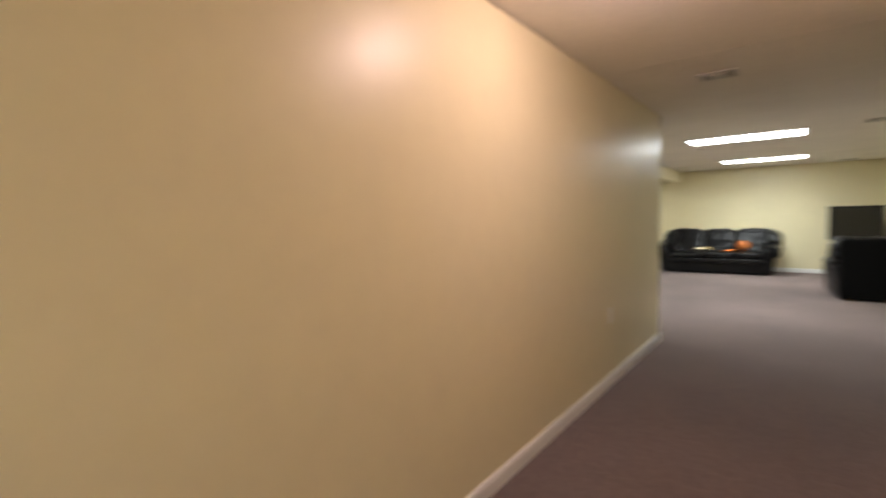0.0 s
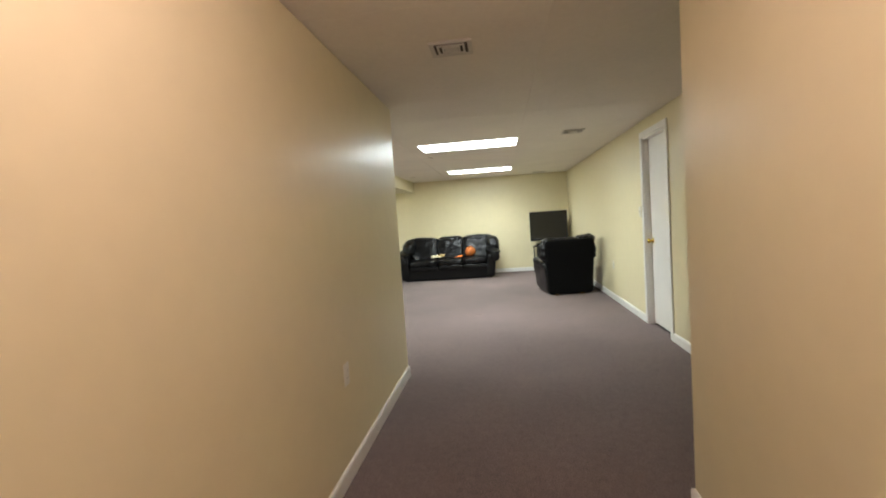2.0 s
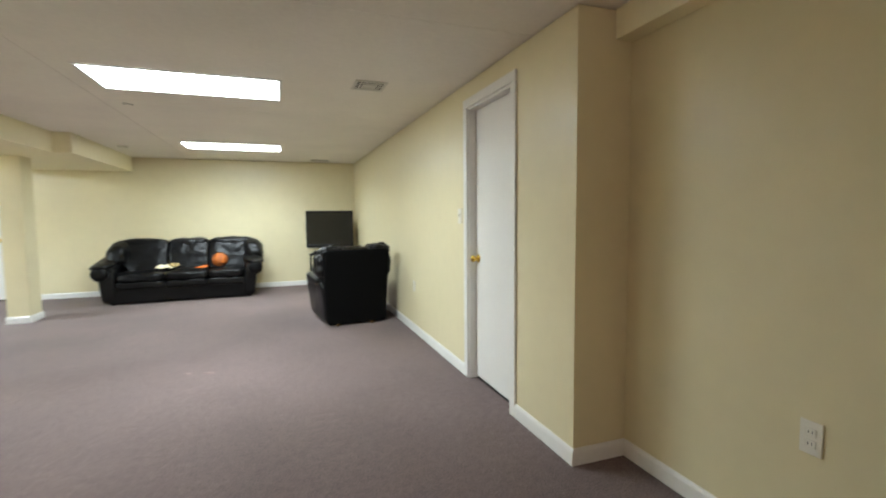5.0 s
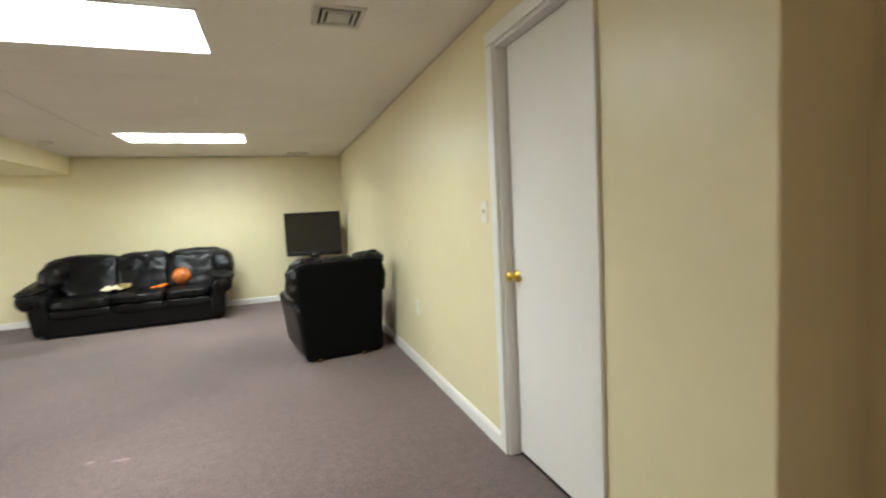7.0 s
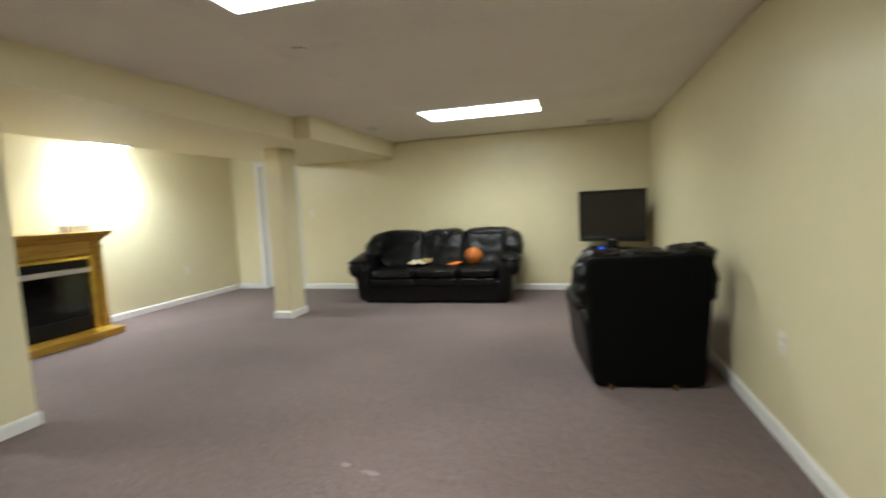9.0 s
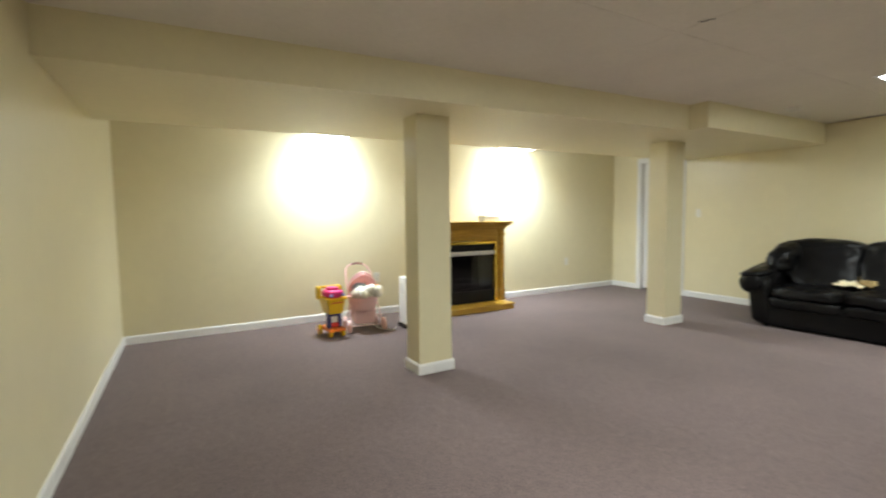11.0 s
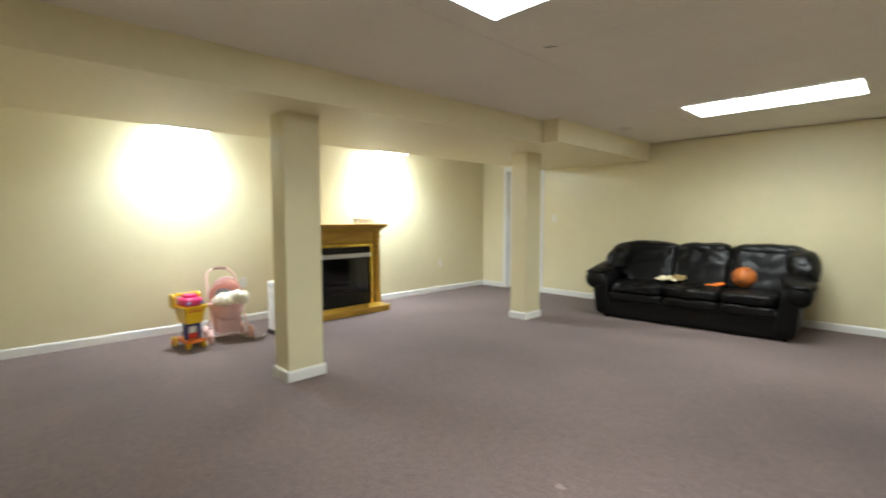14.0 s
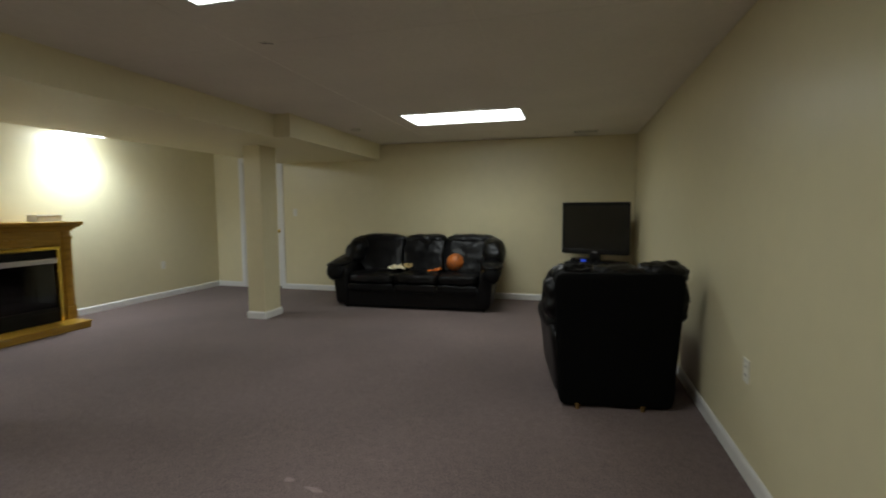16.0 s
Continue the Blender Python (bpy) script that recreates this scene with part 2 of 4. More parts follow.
let_light_through(HOOD_CLOTH, 0.5)
BLUE_CLOTH = surface("pale_blue_cloth", (0.28, 0.42, 0.52), rough=0.9, vary=0.1, scale=18, fine=200, bump=0.2)
HEATER_WHITE = surface("white_heater_enamel", (0.80, 0.79, 0.76), rough=0.3, vary=0.03, bump=0)
BALL_RUBBER = surface("orange_ball_rubber", (0.47, 0.125, 0.016), rough=0.55, vary=0.12, scale=10, fine=300, bump=0.3, depth=0.001)
CREAM_CLOTH = surface("cream_cloth", (0.72, 0.64, 0.43), rough=0.95, vary=0.2, scale=18, fine=160, bump=0.3, depth=0.002)
TAN_CLOTH = surface("tan_cloth", (0.34, 0.24, 0.10), rough=0.95, vary=0.3, scale=25, fine=160, bump=0.3, depth=0.002)
STAIN = surface("pale_carpet_stain", (0.27, 0.205, 0.195), rough=1.0, vary=0.25, scale=40, fine=220, bump=0.4, depth=0.003)
LOG = surface("grey_log", (0.03, 0.022, 0.018), rough=0.9, vary=0.4, scale=25, bump=0.5, depth=0.004)
PAPER = surface("white_card", (0.62, 0.61, 0.59), rough=0.6, vary=0.04, bump=0)


def glass_material():
    m = bpy.data.materials.new("fire_glass")
    m.use_nodes = True
    b = m.node_tree.nodes["Principled BSDF"]
    b.inputs["Base Color"].default_value = (0.06, 0.06, 0.06, 1)
    b.inputs["Roughness"].default_value = 0.08
    b.inputs["Specular IOR Level"].default_value = 0.05
    b.inputs["Transmission Weight"].default_value = 1.0
    b.inputs["IOR"].default_value = 1.45
    return m


FIRE_GLASS = glass_material()


# ---- mesh helpers ----
def mesh_from(name, bm, material, smooth=False):
    me = bpy.data.meshes.new(name)
    bm.normal_update()
    bm.to_mesh(me)
    bm.free()
    me.materials.append(material)
    if smooth:
        for p in me.polygons:
            p.use_smooth = True
    return me


def part(name, bm, material, parent, label="", smooth=False):
    """One bmesh as one mesh object under a thing or under a part."""
    ob = new(name, mesh_from(name, bm, material, smooth))
    ob.parent = parent
    return tagged(ob, label)


def thing(name, m, label, category, group="", kind=""):
    ob = new(name)
    ob.empty_display_size = 0.1
    ob.matrix_basis = m
    return tagged(ob, label, category, group, kind)


def solid(name, bm, material, label, category, kind="", group="", smooth=False):
    return tagged(new(name, mesh_from(name, bm, material, smooth)), label, category, group, kind)


def add_box(bm, x0, x1, y0, y1, z0, z1, bevel=0.0, segments=2):
    made = bmesh.ops.create_cube(bm, size=1.0)["verts"]
    for v in made:
        v.co = Vector(((x0 + x1) / 2 + v.co.x * (x1 - x0), (y0 + y1) / 2 + v.co.y * (y1 - y0), (z0 + z1) / 2 + v.co.z * (z1 - z0)))
    if bevel:
        edges = list({e for v in made for e in v.link_edges})
        bmesh.ops.bevel(bm, geom=edges, offset=bevel, segments=segments, profile=0.5, affect="EDGES")
    return bm


def box(x0, x1, y0, y1, z0, z1, bevel=0.0, segments=2):
    return add_box(bmesh.new(), x0, x1, y0, y1, z0, z1, bevel, segments)


def boxes(*rows, bevel=0.0):
    bm = bmesh.new()
    for r in rows:
        add_box(bm, *r, bevel)
    return bm


def rod(a, b, r, r2=None, sides=14):
    """A round bar from a to b."""
    a, b = Vector(a), Vector(b)
    bm = bmesh.new()
    m = Matrix.Translation((a + b) / 2) @ (b - a).to_track_quat("Z", "Y").to_matrix().to_4x4()
    bmesh.ops.create_cone(bm, cap_ends=True, segments=sides, radius1=r, radius2=r if r2 is None else r2, depth=(b - a).length, matrix=m)
    return bm


def tube(points, r, sides=10, steps=6):
    """A bent pipe along a smooth line through the points."""
    p = [Vector(q) for q in points]
    line = []
    for i in range(len(p) - 1):
        p0, p1, p2, p3 = p[max(i - 1, 0)], p[i], p[i + 1], p[min(i + 2, len(p) - 1)]
        for k in range(steps):
            t = k / steps
            line.append(0.5 * (2 * p1 + (p2 - p0) * t + (2 * p0 - 5 * p1 + 4 * p2 - p3) * t * t + (3 * p1 - p0 - 3 * p2 + p3) * t ** 3))
    line.append(p[-1])
    bm = bmesh.new()
    rings = []
    for i, c in enumerate(line):
        d = (line[min(i + 1, len(line) - 1)] - line[max(i - 1, 0)]).normalized()
        q = d.to_track_quat("Z", "Y")
        rings.append([bm.verts.new(c + q @ Vector((r * math.cos(2 * math.pi * k / sides), r * math.sin(2 * math.pi * k / sides), 0))) for k in range(sides)])
    for a, b in zip(rings, rings[1:]):
        for k in range(sides):
            bm.faces.new((a[k], a[(k + 1) % sides], b[(k + 1) % sides], b[k]))
    bm.faces.new(rings[0][::-1])
    bm.faces.new(rings[-1])
    return bm


def lathe(profile, sides=24):
    """Turned about z: profile rows are (radius, height)."""
    bm = bmesh.new()
    rings = [[bm.verts.new((r * math.cos(2 * math.pi * k / sides), r * math.sin(2 * math.pi * k / sides), z)) for k in range(sides)] for r, z in profile]
    for a, b in zip(rings, rings[1:]):
        for k in range(sides):
            bm.faces.new((a[k], a[(k + 1) % sides], b[(k + 1) % sides], b[k]))
    bm.faces.new(rings[0][::-1])
    bm.faces.new(rings[-1])
    return bm


def puff(x0, x1, y0, y1, z0, z1, power=4.0, cells=14, wrinkle=0.006, wave=9.0, shape=None, seed=0):
    """A stuffed cushion: a rounded block with uneven, wrinkled skin. shape(u, v, w, p) may bend it."""
    bm = bmesh.new()
    bmesh.ops.create_cube(bm, size=2.0)
    bmesh.ops.subdivide_edges(bm, edges=bm.edges[:], cuts=cells, use_grid_fill=True)
    half = Vector(((x1 - x0) / 2, (y1 - y0) / 2, (z1 - z0) / 2))
    mid = Vector(((x1 + x0) / 2, (y1 + y0) / 2, (z1 + z0) / 2))
    for v in bm.verts:
        u = v.co.copy()
        u = Vector([math.sin(c * math.pi / 2) * 0.35 + c * 0.65 for c in u])
        k = (abs(u.x) ** power + abs(u.y) ** power + abs(u.z) ** power) ** (1 / power)
        u /= k
        p = mid + Vector((u.x * half.x, u.y * half.y, u.z * half.z))
        if shape:
            p = shape(u.x, u.y, u.z, p)
        q = p * wave + Vector((seed * 7.3, seed * 3.1, 0))
        p += u.normalized() * wrinkle * (noise.noise(q) + 0.5 * noise.noise(q * 2.3))
        v.co = p
    return bm


def turn(bm, m):
    bmesh.ops.transform(bm, matrix=m, verts=bm.verts[:])
    return bm


# ---- plan, metres ----
WEST, EAST, NORTH, SOUTH = -5.44, 1.107, 12.395, 5.295
HALL_L, HALL_R, HALL_R_END, HALL_BACK = -1.333, 0.270, 3.52, -2.6
ALCOVE_E, RETURN_Y = 1.422, 5.487
CEIL, DROP = 2.245, 2.01
BEAM_X, BEAM_SKEW, SOFFIT_X, SOFFIT_W, SOFFIT_Y = -2.84, 0.195, -2.465, -4.31, 10.08
T = 0.12
DOOR1 = (6.135, 6.83)
DOOR2 = (-4.90, -4.20)
DOOR_H = 2.052

# ---- floor, ceiling, walls ----
bm = bmesh.new()
add_box(bm, WEST - T, ALCOVE_E + T, HALL_BACK - T, NORTH + T, -0.12, 0.0)
solid("floor", bm, CARPET, "purple brown short pile carpet, slightly worn", "floor", "structure")


def ceiling_mesh():
    """Boards with narrow filled joints, in one mesh, over the whole plan."""
    bm = bmesh.new()
    add_box(bm, WEST - T, ALCOVE_E + T, HALL_BACK - T, NORTH + T, CEIL + 0.002, CEIL + 0.14)
    xs = [WEST - T, -4.5, -3.06, -1.62, -0.2, ALCOVE_E + T]
    ys = [HALL_BACK - T, -1.3, 1.14, 3.58, 5.9, 8.34, 10.78, NORTH + T]
    gap = 0.0016
    for i in range(len(xs) - 1):
        for j in range(len(ys) - 1):
            sag = 0.0012 * ((i * 5 + j * 3) % 3)
            add_box(bm, xs[i] + gap, xs[i + 1] - gap, ys[j] + gap, ys[j + 1] - gap, CEIL - sag, CEIL + 0.002)
    return bm


solid("ceiling", ceiling_mesh(), CEILING_PAINT, "off-white textured ceiling with faint board joints", "ceiling", "structure")


def wall(name, rows, label="cream painted drywall with a satin finish"):
    return solid(name, boxes(*rows), WALL_PAINT, label, "wall", "structure")


TOP = CEIL + 0.001
SHORT = CEIL - 0.008  # wall boards that stop just under the ceiling and leave a dark joint
wall("wall_west", [(WEST - T, WEST, SOUTH - T, NORTH + T, 0, TOP)])
wall("wall_north", [(WEST, DOOR2[0], NORTH, NORTH + T, 0, SHORT), (DOOR2[1], EAST + T, NORTH, NORTH + T, 0, SHORT), (DOOR2[0], DOOR2[1], NORTH, NORTH + T, DOOR_H, SHORT)])
wall("wall_east", [(EAST, EAST + 0.14, RETURN_Y, DOOR1[0], 0, SHORT), (EAST, EAST + 0.14, DOOR1[1], NORTH, 0, SHORT), (EAST, EAST + 0.14, DOOR1[0], DOOR1[1], DOOR_H, SHORT)])
wall("wall_return", [(EAST + 0.14, ALCOVE_E + T, RETURN_Y, RETURN_Y + T, 0, SHORT)])
wall("wall_alcove_east", [(ALCOVE_E, ALCOVE_E + T, HALL_R_END - T, RETURN_Y, 0, TOP)])
wall("wall_alcove_south", [(HALL_R + T, ALCOVE_E, HALL_R_END - T, HALL_R_END, 0, TOP)])
wall("wall_hall_right", [(HALL_R, HALL_R + T, HALL_BACK, HALL_R_END, 0, TOP)])
wall("wall_hall_left", [(HALL_L - T, HALL_L, HALL_BACK, SOUTH, 0, SHORT)])


def south_y(x):
    """The south wall runs slightly out of square."""
    return SOUTH + 0.0128 * max(0.0, HALL_L - T - x)


bm = box(WEST, HALL_L - T, SOUTH - T, SOUTH, 0, TOP)
for v in bm.verts:
    if v.co.y > SOUTH - T / 2:
        v.co.y = south_y(v.co.x)
solid("wall_south", bm, WALL_PAINT, "cream painted drywall with a satin finish", "wall", "structure")
wall("wall_hall_back", [(HALL_L - T, HALL_R + T, HALL_BACK - T, HALL_BACK, 0, TOP)])
bm = bmesh.new()
plan = [(BEAM_X, SOUTH), (BEAM_X + BEAM_SKEW, SOFFIT_Y), (SOFFIT_X, SOFFIT_Y), (SOFFIT_X, NORTH), (SOFFIT_W + 0.11, NORTH), (SOFFIT_W - 0.11, SOUTH)]
low, high = [[bm.verts.new((x, y, z)) for x, y in plan] for z in (DROP, TOP - 0.002)]
for i in range(6):
    bm.faces.new((low[i], low[(i + 1) % 6], high[(i + 1) % 6], high[i]))
bm.faces.new(low[::-1])
bm.faces.new(high)
bmesh.ops.recalc_face_normals(bm, faces=bm.faces[:])
solid("soffit", bm, SOFFIT_PAINT,
      "cream painted boxed duct soffit with a step", "soffit", "structure")
solid("soffit_alcove", box(ALCOVE_E - 0.10, ALCOVE_E, HALL_R_END, RETURN_Y, 2.10, TOP - 0.002, 0.003), SOFFIT_PAINT, "narrow cream boxed ledge under the ceiling", "soffit", "structure")

# ---- baseboards ----
BH, BT = 0.085, 0.014


def baseboard(x0, y0, x1, y1, side):
    """A moulded skirting from one end to the other; side is the way it faces."""
    a, b = Vector((x0, y0, 0)), Vector((x1, y1, 0))
    n = Vector((side[0], side[1], 0))
    prof = [(0, 0), (BT, 0), (BT, BH - 0.018), (BT * 0.75, BH - 0.008), (BT * 0.35, BH), (0, BH)]
    bm = bmesh.new()
    rings = [[bm.verts.new(c + n * u + Vector((0, 0, z))) for u, z in prof] for c in (a, b)]
    k = len(prof)
    for i in range(k):
        bm.faces.new((rings[0][i], rings[0][(i + 1) % k], rings[1][(i + 1) % k], rings[1][i]))
    bm.faces.new(rings[0][::-1])
    bm.faces.new(rings[1])
    bmesh.ops.recalc_face_normals(bm, faces=bm.faces[:])
    return bm


CAS = 0.062
for x0, y0, x1, y1, side in (
    (WEST, south_y(WEST) + BT, WEST, NORTH - BT, (1, 0)),
    (WEST, NORTH, DOOR2[0] - CAS, NORTH, (0, -1)),
    (DOOR2[1] + CAS, NORTH, EAST, NORTH, (0, -1)),
    (EAST, DOOR1[1] + CAS, EAST, NORTH - BT, (-1, 0)),
    (EAST, RETURN_Y - BT, EAST, DOOR1[0] - CAS, (-1, 0)),
    (EAST, RETURN_Y, ALCOVE_E, RETURN_Y, (0, -1)),
    (ALCOVE_E, HALL_R_END + BT, ALCOVE_E, RETURN_Y - BT, (-1, 0)),
    (HALL_R - BT, HALL_R_END, ALCOVE_E, HALL_R_END, (0, 1)),
    (HALL_R, HALL_BACK, HALL_R, HALL_R_END, (-1, 0)),
    (HALL_L, HALL_BACK, HALL_L, SOUTH + BT, (1, 0)),
    (WEST, south_y(WEST), HALL_L - T, SOUTH, (0, 1)),
    (HALL_L - T, SOUTH, HALL_L, SOUTH, (0, 1)),
    (HALL_L, HALL_BACK, HALL_R, HALL_BACK, (0, 1)),
):
    solid("baseboard", baseboard(x0, y0, x1, y1, side), WHITE_TRIM, "white painted moulded wooden baseboard", "baseboard", "structure")

# ---- columns ----
def column(y0, y1):
    x0, x1 = -3.350, -3.127
    ob = thing("column", pose((x0 + x1) / 2, (y0 + y1) / 2, 0), "square cream painted column with white baseboard under the soffit", "column", "columns", "structure")
    hx, hy = (x1 - x0) / 2, (y1 - y0) / 2
    part("shaft", box(-hx, hx, -hy, hy, 0, DROP, 0.004), WALL_PAINT, ob)
    part("skirting", baseboard(hx, -hy - BT, hx, hy + BT, (1, 0)), WHITE_TRIM, ob, "white baseboard")
    part("skirting", baseboard(-hx, -hy - BT, -hx, hy + BT, (-1, 0)), WHITE_TRIM, ob, "white baseboard")
    part("skirting", baseboard(-hx, -hy, hx, -hy, (0, -1)), WHITE_TRIM, ob, "white baseboard")
    part("skirting", baseboard(-hx, hy, hx, hy, (0, 1)), WHITE_TRIM, ob, "white baseboard")


column(7.455, 7.747)
column(10.475, 10.774)


# ---- doors ----
def door(name, m, width, knob_x, setback, label):
    """A flush door: x across the opening, y into the wall, standing in its casing."""
    ob = thing(name, m, label, "door", "", "structure")
    h = DOOR_H
    proud = 0.016
    part("casing", box(-width / 2 - CAS, -width / 2 + 0.004, -proud, -0.0005, 0, h - 0.004, 0.004), WHITE_TRIM, ob, "white door casing")
    part("casing", box(width / 2 - 0.004, width / 2 + CAS, -proud, -0.0005, 0, h - 0.004, 0.004), WHITE_TRIM, ob, "white door casing")
    part("head_casing", box(-width / 2 - CAS, width / 2 + CAS, -proud - 0.001, -0.0005, h - 0.003, h + CAS, 0.004), WHITE_TRIM, ob, "white door casing")
    d = setback + 0.045
    part("jamb", box(-width / 2 + 0.0005, -width / 2 + 0.018, 0.0005, d, 0, h - 0.019), WHITE_TRIM, ob)
    part("jamb", box(width / 2 - 0.018, width / 2 - 0.0005, 0.0005, d, 0, h - 0.019), WHITE_TRIM, ob)
    part("head_jamb", box(-width / 2 + 0.0005, width / 2 - 0.0005, 0.0005, d, h - 0.018, h - 0.0005), WHITE_TRIM, ob)
    slab = part("slab", box(-width / 2 + 0.021, width / 2 - 0.021, setback, setback + 0.036, 0.022, h - 0.022, 0.002), DOOR_PAINT, ob, "flush white painted door leaf")
    knob = lathe([(0.031, 0.0), (0.031, 0.004), (0.024, 0.009), (0.011, 0.012), (0.011, 0.028), (0.019, 0.032), (0.026, 0.040), (0.026, 0.049), (0.018, 0.057), (0.005, 0.060)])
    turn(knob, Matrix.Translation((knob_x, setback, 0.93)) @ Matrix.Rotation(radians(90), 4, "X"))
    part("knob", knob, BRASS, slab, "polished brass door knob", True)
    side = -1 if knob_x > 0 else 1
    for z in (0.25, 1.03, 1.78):
        part("hinge", rod((side * (width / 2 - 0.019), setback - 0.006, z - 0.045), (side * (width / 2 - 0.019), setback - 0.006, z + 0.045), 0.007), WHITE_TRIM, ob)
    # black strip on the floor in place of the shade under the leaf
    part("gap_shade", box(-width / 2 + 0.018, width / 2 - 0.018, setback + 0.004, setback + 0.03, 0.001, 0.005), MATT_BLACK, ob)


door("door_1", pose(EAST, sum(DOOR1) / 2, 0, 0, 0, -90), DOOR1[1] - DOOR1[0], -0.285, 0.055, "closed flush white door with a round brass knob")
door("door_2", pose(sum(DOOR2) / 2, NORTH, 0), DOOR2[1] - DOOR2[0], 0.28, 0.06, "closed flush white door in the far wall behind a column")


# ---- plates on the walls ----
def plate(name, m, w, h, label, category, toggles=0, sockets=0):
    """A wall plate: x across, z up, facing -y."""
    ob = thing(name, m, label, category, "wall plates")
    part("cover", box(-w / 2, w / 2, -0.007, -0.0005, -h / 2, h / 2, 0.003), PLATE, ob)
    for i in range(toggles):
        x = (i - (toggles - 1) / 2) * 0.046
        part("toggle", box(x - 0.005, x + 0.005, -0.018, -0.006, -0.006, 0.016, 0.002), PLATE, ob)
    for i in range(sockets):
        z = (i - 0.5) * 0.04
        s = part("socket", box(-0.017, 0.017, -0.0095, -0.0065, z - 0.014, z + 0.014, 0.003), PLATE, ob)
        for x in (-0.006, 0.006):
            part("slot", box(x - 0.001, x + 0.001, -0.0102, -0.0092, z - 0.004, z + 0.005), DARK_INK, s)
    return ob


plate("outlet", pose(HALL_L, 3.785, 0.535, 0, 0, 90), 0.072, 0.116, "white duplex outlet low on the hall wall", "outlet", 0, 2)
plate("outlet", pose(EAST, 8.345, 0.50, 0, 0, -90), 0.072, 0.116, "white duplex outlet low on the wall near the armchair", "outlet", 0, 2)
plate("outlet", pose(WEST, 11.29, 0.475, 0, 0, 90), 0.072, 0.116, "white duplex outlet low on the wall past the fireplace", "outlet", 0, 2)
plate("outlet", pose(WEST, 8.02, 0.47, 0, 0, 90), 0.085, 0.125, "white outlet with a plug behind the toys", "outlet", 0, 2)
plate("outlet", pose(-1.82, south_y(-1.82), 0.43, 0, 0, 179.3), 0.072, 0.116, "white duplex outlet low on the wall", "outlet", 0, 2)
plate("outlet", pose(ALCOVE_E, 4.60, 0.50, 0, 0, -90), 0.072, 0.116, "white duplex outlet low on the alcove wall", "outlet", 0, 2)
plate("light_switch", pose(EAST, 6.995, 1.25, 0, 0, -90), 0.072, 0.118, "white single light switch beside the door", "switch", 1)
plate("light_switch", pose(-3.935, NORTH, 1.23, 0, 0, 0), 0.072, 0.118, "white single light switch beside the far door", "switch", 1)
sw = plate("light_switch", pose(-1.503, south_y(-1.503), 1.212, 0, 0, 179.3), 0.165, 0.118, "white triple light switch with handwritten notes", "switch", 3)
for i, (x, z, w) in enumerate(((-0.055, 0.010, 0.03), (-0.012, 0.012, 0.03), (0.034, 0.015, 0.034), (-0.05, -0.016, 0.026))):
    part("note", box(x - w / 2, x + w / 2, -0.0082, -0.0068, z - 0.0014, z + 0.0014), DARK_INK, sw, "line of dark handwriting")

th = thing("thermostat", pose(-1.815, south_y(-1.815), 1.516, 0, 0, 179.3), "small beige wall thermostat high on the wall", "thermostat")
part("housing", box(-0.036, 0.036, -0.014, -0.0005, -0.058, 0.058, 0.004), BEIGE, th)
part("dial", box(-0.011, 0.011, -0.017, -0.013, -0.010, 0.010, 0.001), surface("brown_plastic", (0.42, 0.34, 0.10), bump=0), th, "darker brown window")
for z in (-0.040, 0.040):
    part("screw", rod((0.0, -0.016, z), (0.0, -0.0135, z), 0.005), VENT_DARK, th)


# ---- lights and ceiling fittings ----
def troffer(x, y, lens, w=1.22, d=0.57, label="flush fluorescent ceiling light with a glowing diffuser"):
    ob = thing("ceiling_light", pose(x, y, CEIL), label, "ceiling light", "ceiling lights")
    t = 0.022
    part("frame", boxes((-w / 2 - t, w / 2 + t, -d / 2 - t, -d / 2, -0.010, -0.0025), (-w / 2 - t, w / 2 + t, d / 2, d / 2 + t, -0.010, -0.0025),
                        (-w / 2 - t, -w / 2, -d / 2, d / 2, -0.010, -0.0025), (w / 2, w / 2 + t, -d / 2, d / 2, -0.010, -0.0025)), WHITE_TRIM, ob, "white metal frame")
    part("diffuser", box(-w / 2 + 0.001, w / 2 - 0.001, -d / 2 + 0.001, d / 2 - 0.001, -0.007, -0.003), lens, ob, "glowing white diffuser")
    if lens == TROFFER_LENS:
        tubes = bpy.data.lights.new("fluorescent_tubes", "AREA")
        tubes.shape, tubes.size, tubes.size_y, tubes.spread = "RECTANGLE", w * 0.98, d * 0.96, radians(150)
        tubes.energy, tubes.color = TROFFER_WATTS, TROFFER_TINT
        new("fluorescent_tubes", tubes).matrix_basis = pose(x, y, CEIL - 0.012)


troffer(-0.826, 7.505, TROFFER_LENS)
troffer(-0.811, 10.76, TROFFER_LENS)
# an unseen lamp, added for the cool light that reaches the hall from behind
troffer(-0.5, -1.6, REAR_FILL, 1.0, 0.28, "unseen narrow ceiling light added at the closed end of the hall")


